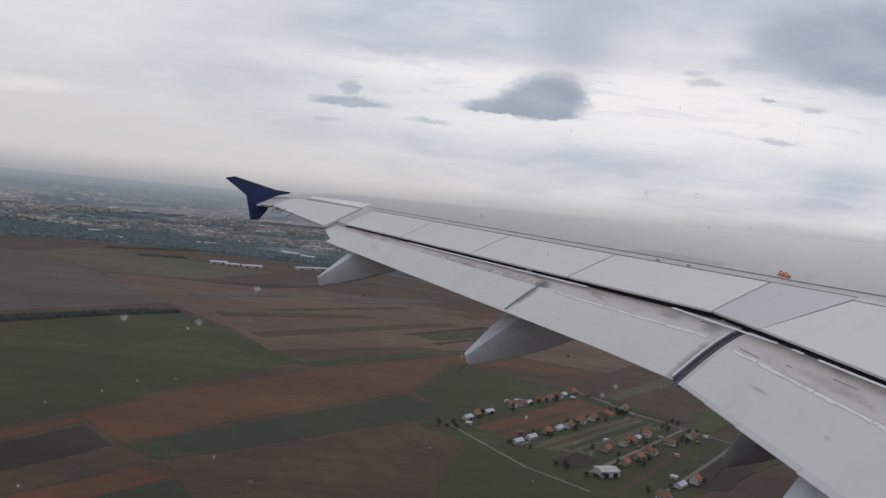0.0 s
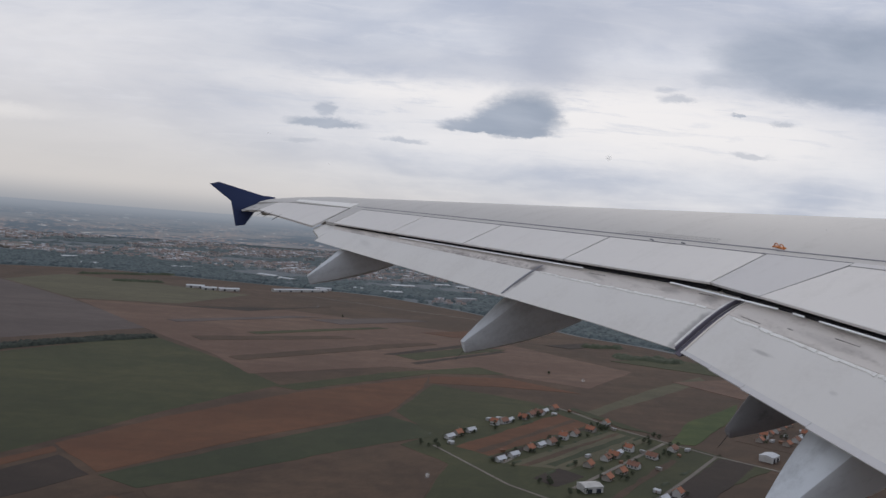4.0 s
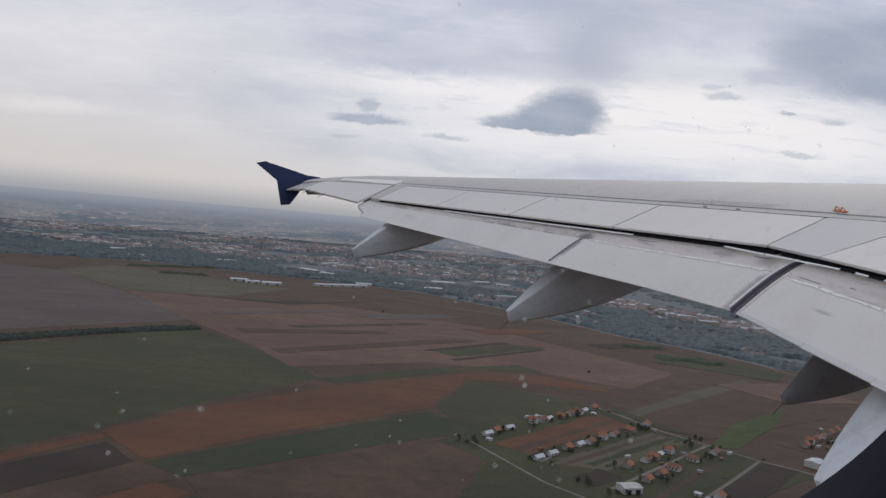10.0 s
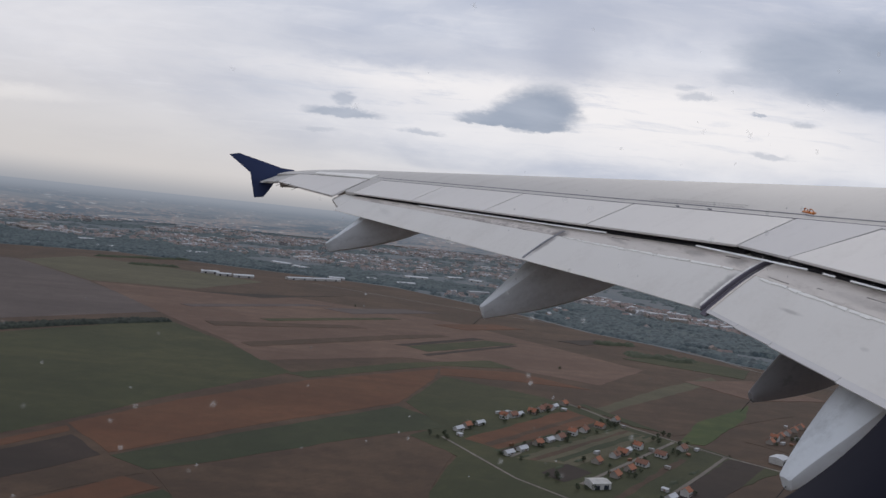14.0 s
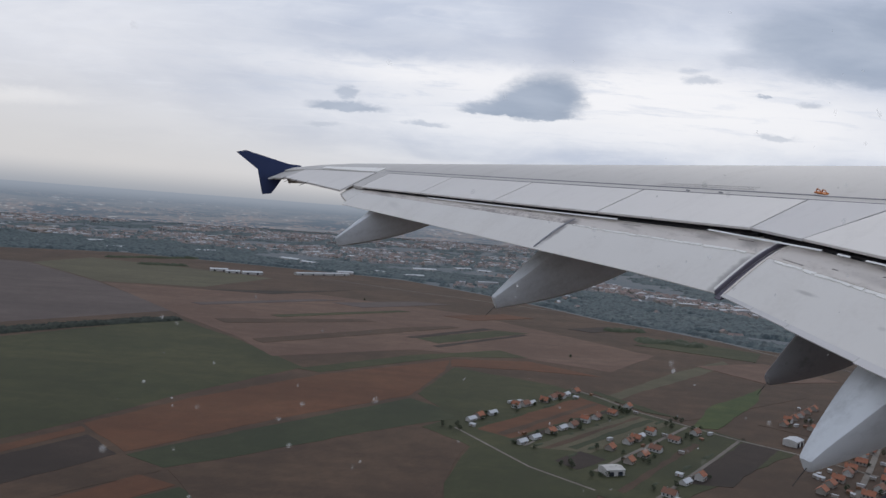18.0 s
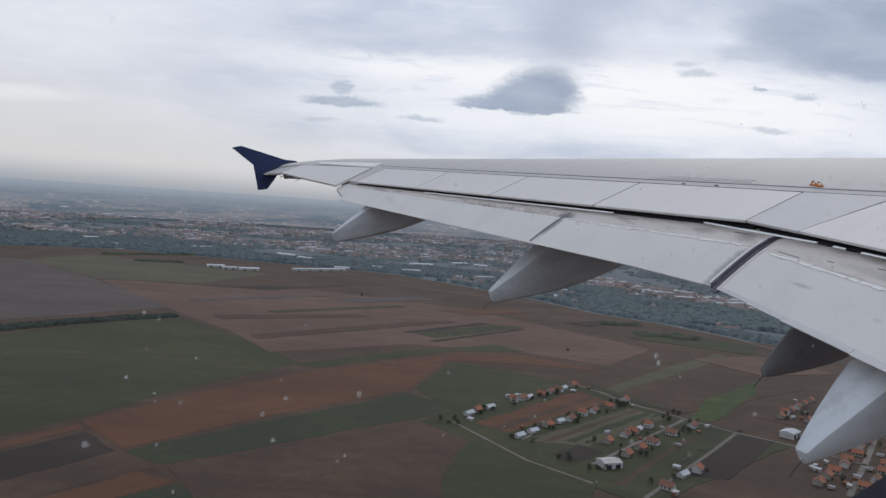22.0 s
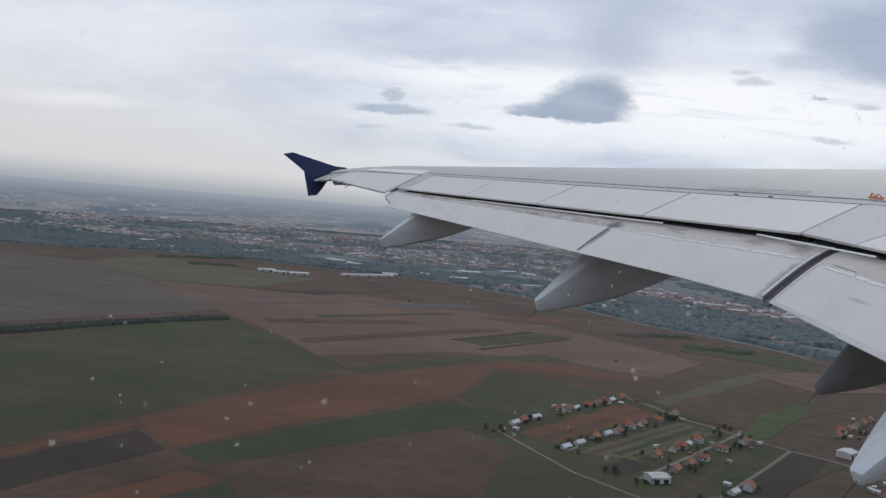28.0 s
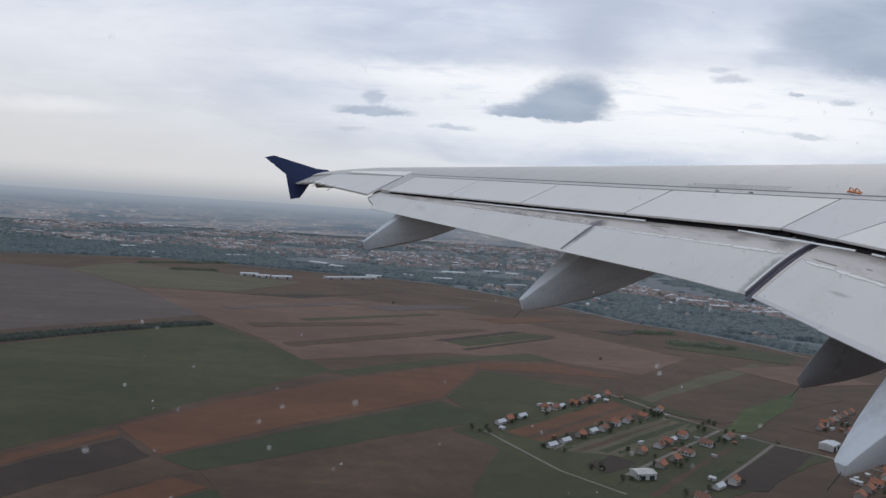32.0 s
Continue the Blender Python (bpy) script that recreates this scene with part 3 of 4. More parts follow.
def soil(name, base, dark, light, rows=0.0, patch=0.012):
    def build(k, p):
        big = k.noise(p, patch, 5.0, 0.6, 0.5)
        streak = k.noise(k.scaled(p, (0.0035, 0.040, 1), -radians(50.3)), 1.0, 5.0, 0.65, 0.3)
        wide = k.noise(k.scaled(p, (0.0015, 0.012, 1), -radians(50.3)), 1.0, 3.0, 0.55, 0.2)
        grain = k.noise(p, 0.35, 5.0, 0.7)
        col = k.mix(k.step(k.math("ADD", k.math("MULTIPLY", big, 0.6), k.math("MULTIPLY", wide, 0.4)), 0.38, 0.62), base, light)
        col = k.mix(k.math("MULTIPLY", k.step(streak, 0.42, 0.66), 0.42), col, dark)
        wash = k.noise(p, 0.0055, 4.0, 0.6, 0.8)
        col = k.mix(k.math("MULTIPLY", k.step(wash, 0.40, 0.64), 0.45), col, dark)
        blotch = k.noise(p, 0.06, 6.0, 0.7, 0.4)
        col = k.mix(k.math("MULTIPLY", k.step(blotch, 0.40, 0.66), 0.40), col, dark)
        col = k.mix(k.math("MULTIPLY", k.step(blotch, 0.46, 0.30), 0.35), col, light)
        col = k.mix(k.math("MULTIPLY", k.step(grain, 0.45, 0.75), 0.45), col, dark)
        if rows:
            wave = k.add("ShaderNodeTexWave")
            wave.bands_direction = "Y"
            k.put(wave.inputs["Vector"], k.scaled(p, (1, 1, 1), -radians(50.3)))
            wave.inputs["Scale"].default_value, wave.inputs["Distortion"].default_value, wave.inputs["Detail"].default_value = rows, 1.2, 2.0
            col = k.mix(k.math("MULTIPLY", wave.outputs[1], 0.10), col, dark)
        return col
    return surface(name, build, 0.95, bump=(lambda k, p: k.noise(p, 0.5, 6.0, 0.7), 0.6, 0.5))


EARTH = soil("bare_earth", (0.073, 0.045, 0.030), (0.040, 0.027, 0.019), (0.100, 0.062, 0.040), 0.05)
# PINK_EARTH, GREY_EARTH and MEADOW carry a painted lightening for distance haze
PINK_EARTH = soil("harrowed_earth", (0.122, 0.073, 0.052), (0.080, 0.048, 0.036), (0.150, 0.094, 0.068), 0.06)
RED_EARTH = soil("red_stubble", (0.112, 0.047, 0.025), (0.068, 0.033, 0.019), (0.132, 0.060, 0.032), 0.08)
DARK_EARTH = soil("ploughed_earth", (0.035, 0.026, 0.022), (0.023, 0.017, 0.014), (0.049, 0.034, 0.027), 0.07)
GREY_EARTH = soil("grey_ploughland", (0.088, 0.069, 0.064), (0.062, 0.050, 0.047), (0.108, 0.084, 0.076), 0.04)
CROP_GREEN = soil("green_crop", (0.043, 0.047, 0.021), (0.027, 0.031, 0.015), (0.064, 0.063, 0.028), 0.05, 0.008)
CROP_DEEP = soil("deep_green_crop", (0.036, 0.043, 0.022), (0.024, 0.030, 0.016), (0.049, 0.054, 0.027), 0.06)
MEADOW = soil("olive_meadow", (0.080, 0.073, 0.044), (0.056, 0.053, 0.033), (0.102, 0.090, 0.055), 0.0, 0.03)
GRASS = soil("airfield_grass", (0.048, 0.068, 0.020), (0.030, 0.046, 0.016), (0.072, 0.086, 0.028), 0.0, 0.05)
TRACK = soil("gravel_track", (0.165, 0.145, 0.125), (0.10, 0.088, 0.078), (0.21, 0.19, 0.165), 0.0, 0.08)
ASPHALT = soil("runway_asphalt", (0.052, 0.050, 0.050), (0.035, 0.034, 0.034), (0.070, 0.068, 0.066), 0.0, 0.05)
WHITE_LINE = soil("runway_white_paint", (0.72, 0.72, 0.70), (0.45, 0.44, 0.42), (0.80, 0.80, 0.78), 0.0, 0.5)


def town_edge(x):
    return float(np.interp(x, (-2600, -1294, -911, -605, -308, -119, 53, 219, 303, 424, 508, 900, 1500), (2300, 1967, 2151, 2080, 2010, 1960, 1780, 1560, 1420, 1320, 1190, 990, 780)))


ground_bm = bmesh.new()
bmesh.ops.create_grid(ground_bm, x_segments=24, y_segments=24, size=6500)
tagged(part("ground", ground_bm, EARTH), "wide brown plain of bare earth under a grey sky", "ground", kind="structure")

step_up = [0.06]


def field(name, corners, material, label, rise=0.0):
    """A parcel of land as a low slab with a slightly uneven edge; corners are given along and across the parcels."""
    step_up[0] += 0.008
    z = step_up[0] + rise
    rim = []
    n = len(corners)
    for i in range(n):
        a, b = Vector(plan(*corners[i])), Vector(plan(*corners[(i + 1) % n]))
        m = max(2, int((b - a).length / 14))
        side = Vector((-(b - a).y, (b - a).x)).normalized()
        for j in range(m):
            q = a + (b - a) * (j / m) + (side * random.uniform(-1.3, 1.3) if j else side * 0)
            rim.append((q.x, q.y, z))
    tagged(part(name, slab(rim, z + 0.2), material), label, "field", group="fields of the plain", kind="structure")


field("green_field", [(-496, -74), (-420, -130), (-352, -150), (-306, -160), (-256, -170), (-138, -204), (18, -236), (52, -404), (72, -580), (-240, -526), (-474, -448)], CROP_GREEN, "large dark green crop field beside a tree belt")
field("ploughed_field", [(-542, -776), (-208, -630), (112, -650), (168, -1022), (194, -1402), (76, -1576), (-554, -1676)], GREY_EARTH, "grey brown ploughed field behind a tree belt")
field("pink_field", [(92, -608), (62, -418), (26, -300), (208, -250), (300, -138), (328, -26), (498, -46), (568, -442), (472, -772), (300, -872), (174, -1012)], PINK_EARTH, "pinkish harrowed field")
field("meadow_strip", [(200, -1402), (174, -1030), (320, -904), (572, -1014), (482, -1310), (388, -1516)], MEADOW, "pale olive meadow before the town")
field("red_field", [(-256, -162), (-264, -84), (-134, -90), (28, -84), (142, -138), (200, -178), (8, -198), (-148, -186)], RED_EARTH, "reddish stubble field strip")
field("red_strip", [(-448, -118), (-356, -138), (-260, -156), (-264, -142), (-362, -120), (-452, -94)], RED_EARTH, "thin reddish strip of stubble")
field("dark_strip", [(-452, -90), (-364, -116), (-266, -134), (-270, -82), (-328, -74), (-380, -62), (-436, -40)], DARK_EARTH, "dark ploughed strip of land")
field("green_strip", [(-266, -78), (-142, -78), (18, -76), (14, -2), (-108, -22), (-198, -30), (-260, -40)], CROP_DEEP, "deep green crop strip")
field("brown_strip", [(-328, -70), (-270, -74), (-264, -36), (-326, -36), (-388, -34), (-414, -36)], EARTH, "brown bare strip of land")
field("red_strip", [(-388, -30), (-326, -32), (-278, -38), (-270, -8), (-318, -6), (-370, 0)], RED_EARTH, "reddish stubble strip")
field("green_strip", [(-320, -4), (-270, -4), (-272, 44), (-304, 76), (-356, 36)], CROP_DEEP, "deep green crop strip")
field("brown_field", [(-260, -34), (-198, -24), (-10, 4), (-50, 48), (-124, 88), (-200, 152), (-294, 82)], EARTH, "brown bare field beside the houses")
field("green_strip", [(38, -84), (172, -146), (198, -24), (188, 4), (64, -2), (-2, 0)], CROP_GREEN, "dull green crop field near the houses")
field("green_strip", [(8, -234), (16, -206), (218, -192), (308, -134), (318, -186), (180, -224)], CROP_GREEN, "dull green strip of meadow")
field("red_strip", [(208, -180), (174, -154), (240, -88), (290, -18), (288, -122)], RED_EARTH, "reddish stubble strip")
field("far_strip", [(282, -306), (458, -298), (488, -254), (278, -262)], CROP_GREEN, "narrow green strip in the ploughland")
field("dark_strip", [(272, -320), (458, -320), (462, -302), (282, -306)], DARK_EARTH, "dark furrow edge")
field("dark_strip", [(256, -254), (468, -252), (468, -242), (254, -242)], DARK_EARTH, "dark furrow edge")
field("dark_strip", [(300, -872), (478, -798), (608, -784), (386, -772)], DARK_EARTH, "dark furrow edge")
field("brown_field", [(200, 10), (322, -14), (486, -32), (444, 106), (414, 178), (182, 132), (188, 74)], EARTH, "brown harrowed field beyond the house rows")
field("green_strip", [(137, 56), (166, 35), (272, 31), (396, 23), (562, 27), (533, 49), (348, 49), (236, 48)], MEADOW, "thin olive green strip across the ploughland")
field("green_strip", [(159, 144), (268, 123), (337, 126), (417, 126), (330, 149), (177, 163)], GRASS, "fresh green strip beside the track")
field("brown_field", [(230, 182), (428, 202), (408, 274), (230, 244)], EARTH, "brown bare plot")
field("village_green", [(-46, -4), (204, -8), (170, 90), (158, 236), (-70, 212), (-62, 110)], CROP_GREEN, "dull green garden land round the house rows")
field("garden_field", [(-12, 28), (172, 20), (160, 64), (-10, 62)], RED_EARTH, "reddish garden plot between the house rows")
field("garden_field", [(-16, 84), (156, 88), (152, 128), (10, 124)], MEADOW, "olive meadow between the house rows")
field("garden_field", [(-24, 170), (144, 154), (160, 190), (4, 198), (-58, 194)], CROP_GREEN, "green garden plot behind the house row")
field("dark_strip", [(4, 202), (152, 194), (162, 222), (26, 230)], DARK_EARTH, "dark ploughed plot")
field("garden_field", [(-14, 64), (160, 66), (158, 70), (-14, 72)], DARK_EARTH, "dark garden strip behind the houses")
field("garden_field", [(-8, 46), (164, 42), (162, 48), (-8, 53)], EARTH, "brown garden strip behind the houses")
field("garden_field", [(8, 104), (152, 106), (152, 113), (9, 112)], CROP_DEEP, "deep green garden strip")
field("garden_field", [(-12, 92), (154, 95), (154, 99), (-8, 97)], EARTH, "brown garden strip between meadows")
field("garden_field", [(-30, 116), (8, 116), (6, 140), (-34, 138)], DARK_EARTH, "dark ploughed garden plot")
field("garden_field", [(-50, 178), (110, 166), (112, 172), (-50, 184)], EARTH, "brown garden strip behind the house row")
field("garden_field", [(176, 92), (204, 14), (214, 16), (190, 96), (184, 130)], CROP_GREEN, "green strip beside the track")
field("brown_strip", [(120, -560), (330, -470), (336, -440), (112, -520)], EARTH, "brown bare strip in the ploughland")
field("brown_strip", [(70, -400), (330, -380), (420, -360), (420, -340), (66, -372)], EARTH, "brown bare strip in the ploughland")
field("green_strip", [(220, -560), (470, -520), (480, -500), (220, -536)], CROP_GREEN, "thin green strip in the ploughland")
field("brown_strip", [(180, -720), (420, -690), (470, -660), (180, -690)], GREY_EARTH, "grey brown strip in the ploughland")
field("green_strip", [(-134, 94), (-54, 54), (-56, 106), (-58, 170), (-136, 198), (-200, 152)], CROP_GREEN, "green strip by the village street")
field("red_field", [(-1400, -560), (-560, -470), (-500, -90), (-1400, -100)], RED_EARTH, "reddish stubble field")
field("meadow_strip", [(-900, 60), (-330, 80), (-310, 200), (-900, 160)], MEADOW, "olive meadow strip")
field("brown_strip", [(420, -640), (600, -600), (640, -540), (430, -570)], GREY_EARTH, "grey brown strip")
field("red_strip", [(500, -440), (640, -410), (650, -350), (510, -380)], RED_EARTH, "reddish stubble strip")
field("green_strip", [(560, -110), (690, -60), (690, 40), (600, 60)], CROP_GREEN, "green strip before the town edge")
field("dark_strip", [(600, -250), (700, -230), (705, -190), (606, -206)], DARK_EARTH, "dark overgrown strip")
field("brown_field", [(480, 20), (600, 70), (560, 180), (450, 120)], PINK_EARTH, "brown harrowed field before the town edge")

# distance haze is painted in as a pale blue grey base colour
HAZY_TOWN_GROUND = soil("hazy_suburban_ground", (0.112, 0.132, 0.144), (0.088, 0.106, 0.120), (0.148, 0.154, 0.158), 0.0, 0.006)
rim_of_town = [(x, town_edge(x) + 20, 0.05) for x in range(-2600, 1501, 100)] + [(3200, 700, 0.05), (3900, 2900, 0.05), (2300, 4500, 0.05), (-1500, 4700, 0.05), (-3900, 3000, 0.05)]
tagged(part("town_ground", slab(rim_of_town, 0.1), HAZY_TOWN_GROUND), "ground between the houses of the town, greyed by painted haze", "ground", kind="structure")


def lane(name, places, wide, label):
    """A track through given places (along, across)."""
    pts = [Vector(plan(*p)) for p in places]
    left, right = [], []
    for i, p in enumerate(pts):
        d = (pts[min(i + 1, len(pts) - 1)] - pts[max(i - 1, 0)]).normalized()
        side = Vector((-d.y, d.x)) * wide / 2
        left.append((p.x + side.x, p.y + side.y, 0.42))
        right.append((p.x - side.x, p.y - side.y, 0.42))
    tagged(part(name, slab(left + right[::-1], 0.5), TRACK), label, "track", group="farm tracks", kind="structure")


lane("track", [(-24, 14), (-40, 60), (-58, 112), (-62, 168)], 2.4, "pale gravel track past the house rows")
lane("track", [(200, -6), (190, 34), (170, 84), (156, 188), (158, 236), (150, 300)], 3.0, "pale gravel track past the house rows")
lane("village_street", [(-26, 148), (60, 145), (158, 141)], 3.4, "narrow pale village street between houses")
lane("village_street", [(156, 190), (80, 196), (-2, 201), (-80, 206)], 3.0, "narrow pale village street between houses")
lane("village_street", [(60, 300), (170, 290), (420, 262)], 4.5, "pale village street between red roofs")
lane("track", [(-18, 80), (0, 78)], 2.4, "short pale yard track")
lane("road", [(700, -1000), (740, -700), (788, -428), (816, -368), (800, -240), (786, -118), (700, 48), (660, 200), (640, 420)], 5, "pale road along the edge of the town")

pale_lot = slab([(-1650, 2960, 7.2), (-1480, 2735, 7.2), (-1430, 2830, 7.2), (-1590, 3080, 7.2)], 7.0)
tagged(part("pale_lot", pale_lot, TRACK), "pale gravel lot in the woodland", "lot", kind="structure")

# the airfield, far behind: runway, shoulder line and grass, in the direction of flight
FLY = math.atan2(0.6, 0.8)


def airfield(name, along0, along1, across0, across1, z, material, label, category):
    c, s = math.cos(FLY), math.sin(FLY)
    pts = [(-1440 + a * c - b * s, -1080 + a * s + b * c, z) for a, b in ((along0, across0), (along1, across0), (along1, across1), (along0, across1))]
    tagged(part(name, slab(pts, 0.3), material), label, category, kind="structure")


airfield("airfield_grass", -1500, 900, -260, 260, 0.32, GRASS, "mown green airfield grass beside the runway", "grass")
airfield("runway", -1500, 500, -22, 22, 0.40, ASPHALT, "dark grey asphalt runway", "runway")
airfield("runway_shoulder", -1500, 500, 22.5, 24.5, 0.42, TRACK, "pale concrete shoulder of the runway", "runway")
airfield("edge_line", -1500, 500, 17.0, 18.0, 0.42, WHITE_LINE, "white painted runway edge line", "marking")
airfield("perimeter_road", -1500, 900, 150, 153, 0.42, TRACK, "pale perimeter road round the airfield", "road")

# ------------------------------------------------------------------ trees and woods
LEAF = soil("leaf_mass", (0.050, 0.060, 0.036), (0.034, 0.042, 0.028), (0.066, 0.076, 0.046), 0.0, 0.6)


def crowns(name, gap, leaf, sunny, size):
    """Leafy crowns: uneven greens, with shaded gaps and sunlit tops painted in by noise."""
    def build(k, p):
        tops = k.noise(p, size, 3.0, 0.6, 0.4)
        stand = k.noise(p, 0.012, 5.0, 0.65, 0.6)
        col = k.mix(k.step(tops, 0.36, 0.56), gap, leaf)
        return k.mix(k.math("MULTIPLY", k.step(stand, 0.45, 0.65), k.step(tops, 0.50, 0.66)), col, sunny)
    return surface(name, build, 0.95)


# blue grey crown tones paint in the haze over the far woods
HAZY_WOOD_LEAF = crowns("hazy_woodland_crowns", (0.042, 0.056, 0.062), (0.082, 0.107, 0.114), (0.116, 0.138, 0.130), 0.10)
BELT_LEAF = crowns("tree_belt_crowns", (0.016, 0.021, 0.018), (0.034, 0.042, 0.034), (0.046, 0.054, 0.038), 0.25)
BARK = soil("bark", (0.075, 0.055, 0.04), (0.04, 0.03, 0.022), (0.10, 0.08, 0.06), 0.0, 2.0)


def ball():
    bm = bmesh.new()
    bmesh.ops.create_icosphere(bm, subdivisions=1, radius=1.0)
    out = [v.co.copy() for v in bm.verts], [[v.index for v in f.verts] for f in bm.faces]
    bm.free()
    return out


BALL_V, BALL_F = ball()


def clumps(places):
    """Uneven leaf clumps at (x, y, z, radius, height)."""
    verts, faces = [], []
    for x, y, z, r, h in places:
        base = len(verts)
        turn = random.uniform(0, 6.28)
        c, s = math.cos(turn), math.sin(turn)
        for v in BALL_V:
            g = random.uniform(0.72, 1.22)
            verts.append((x + (v.x * c - v.y * s) * r * g, y + (v.x * s + v.y * c) * r * g, z + v.z * h * g))
        faces += [[base + i for i in f] for f in BALL_F]
    return verts, faces


def canopy(name, inside, x0, x1, y0, y1, step, tall, label, leaf):
    """Closed crowns of many trees as one uneven sheet that comes down to the ground at its rim."""
    nx, ny = int((x1 - x0) / step), int((y1 - y0) / step)
    mask = np.zeros((nx + 2, ny + 2), bool)
    for i in range(nx):
        for j in range(ny):
            mask[i + 1, j + 1] = inside(x0 + i * step, y0 + j * step)
    ids, verts, faces = {}, [], []

    def corner(i, j):
        if (i, j) not in ids:
            ids[i, j] = len(verts)
            x, y = x0 + (i + random.uniform(-0.7, -0.3)) * step, y0 + (j + random.uniform(-0.7, -0.3)) * step
            full = mask[i - 1, j - 1] and mask[i, j - 1] and mask[i - 1, j] and mask[i, j]
            z = tall * (0.80 + 0.4 * noise.noise(Vector((x * 0.03, y * 0.03, 1.0))) + random.uniform(-0.45, 0.35)) if full else 0.0
            verts.append((x, y, z))
        return ids[i, j]

    for i, j in zip(*np.nonzero(mask)):
        faces.append([corner(i, j), corner(i + 1, j), corner(i + 1, j + 1), corner(i, j + 1)])
    ob = joined(name, verts, faces, [leaf])
    ob.data.shade_smooth()
    tagged(ob, label, "trees", kind="stuff")


def far_in(x, y):
    """Metres behind the edge of the town, or -1 out of reach."""
    return y - town_edge(x) if math.hypot(x, y) < 4760 and y > abs(x) * 0.85 else -1


def in_quarter(x, y):
    """A close-built quarter behind the woodland."""
    u = max(0.0, min(1.0, ((x - 360) * 360 - (y - 2280) * 560) / (360 ** 2 + 560 ** 2)))
    return math.hypot(x - 360 - 360 * u, y - 2280 + 560 * u) < 85 + 40 * noise.noise(Vector((x * 0.01, y * 0.01, 2.0)))


def in_wood(x, y):
    far = far_in(x, y)
    deep = float(np.interp(x, (-2600, -900, -500, -250, 0, 250, 1500), (760, 620, 240, 200, 420, 620, 560)))
    lump = noise.noise(Vector((x * 0.006, y * 0.007, 3.1))) + 0.5 * noise.noise(Vector((x * 0.02, y * 0.02, 1.1)))
    return not in_quarter(x, y) and 22 < far < deep * (1 + 0.35 * lump) and lump > -0.34


def in_town_trees(x, y):
    far = far_in(x, y)
    lump = noise.noise(Vector((x * 0.0032, y * 0.0028, 9.0))) + 0.7 * noise.noise(Vector((x * 0.013, y * 0.010, 4.0))) + 0.5 * noise.noise(Vector((x * 0.04, y * 0.03, 6.0)))
    return far > 150 and lump > (0.55 if in_quarter(x, y) else 0.05) and not in_wood(x, y)


def in_belt(x, y):
    q = Vector((x, y)) - HUB
    along, across = q.dot(U), q.dot(V)
    far = -572 - 0.05 * along - across
    return -900 < along < 66 and -9 < far + 5 * math.sin(along * 0.02) < 16 + 16 * float(np.interp(along, (-420, -60, 66), (1.0, 0.35, 0.0)))


canopy("tree_belt", in_belt, -1250, -250, -700, 1150, 2.5, 4.2, "long dark tree belt between the fields", BELT_LEAF)
def near_line(x, y, ax, ay, bx, by):
    """Metres from a line between two places."""
    u = max(0.0, min(1.0, ((x - ax) * (bx - ax) + (y - ay) * (by - ay)) / ((bx - ax) ** 2 + (by - ay) ** 2)))
    return math.hypot(x - ax - (bx - ax) * u, y - ay - (by - ay) * u)


def in_scrub(x, y):
    rag = noise.noise(Vector((x * 0.03, y * 0.03, 5.0)))
    a, b, c, d = plan(612, -110), plan(650, -50), plan(650, -200), plan(700, -175)
    return min(near_line(x, y, -867, 1979, -672, 2156), near_line(x, y, -742, 1859, -652, 1888), near_line(x, y, *a, *b) - 10, near_line(x, y, *c, *d)) < 13 + 14 * rag


canopy("scrub", in_scrub, -900, 600, 1050, 2190, 5.0, 5.0, "dark overgrown scrub in the fields before the town", LEAF)
canopy("woodland", in_wood, -2600, 1500, 700, 3370, 6.0, 7.0, "dark woodland along the edge of the town", HAZY_WOOD_LEAF)
canopy("town_trees", in_town_trees, -3600, 2300, 900, 4750, 9.0, 6.0, "dark trees between the houses of the town", HAZY_WOOD_LEAF)


def tree(height, spread):
    top = tagged(new("tree"), "small leafy tree beside the village houses", "tree", group="village trees")
    part("trunk", rod((0, 0, 0), (0.1, 0.05, height * 0.5), 0.20, 0.10, 7), BARK, top)
    limbs = []
    for i in range(4):
        t = i * 1.57 + random.uniform(-0.4, 0.4)
        limbs.append(((0.05, 0.03, height * 0.4), (math.cos(t) * spread * 0.55, math.sin(t) * spread * 0.55, height * 0.7)))
    for a, b in limbs:
        part("limb", rod(a, b, 0.10, 0.04, 5), BARK, top)
    places = []
    for i in range(26):
        t, q = random.uniform(0, 6.28), random.random() ** 0.5
        z = random.uniform(0.20, 0.96)
        w = spread * (1.0 - abs(z - 0.5) * 1.3) * q
        r = random.uniform(0.5, 0.95) * spread * 0.33
        places.append((math.cos(t) * w, math.sin(t) * w, z * height, r, r * 0.85))
    v, f = clumps(places)
    crown = joined("crown", v, f, [LEAF])
    crown.parent = top
    return top


# ------------------------------------------------------------------ houses
PLASTER = soil("house_plaster", (0.27, 0.24, 0.21), (0.18, 0.16, 0.14), (0.34, 0.31, 0.28), 0.0, 0.3)
WHITE_WALL = soil("white_wall", (0.43, 0.42, 0.40), (0.30, 0.29, 0.27), (0.52, 0.51, 0.50), 0.0, 0.2)
TILE_RED = soil("red_roof_tiles", (0.300, 0.120, 0.072), (0.19, 0.080, 0.055), (0.37, 0.165, 0.10), 0.0, 0.5)
TILE_BROWN = soil("brown_roof_tiles", (0.235, 0.115, 0.080), (0.12, 0.065, 0.05), (0.26, 0.14, 0.10), 0.0, 0.5)
TIN = soil("pale_sheet_roof", (0.48, 0.49, 0.51), (0.33, 0.34, 0.36), (0.58, 0.60, 0.62), 0.0, 0.1)
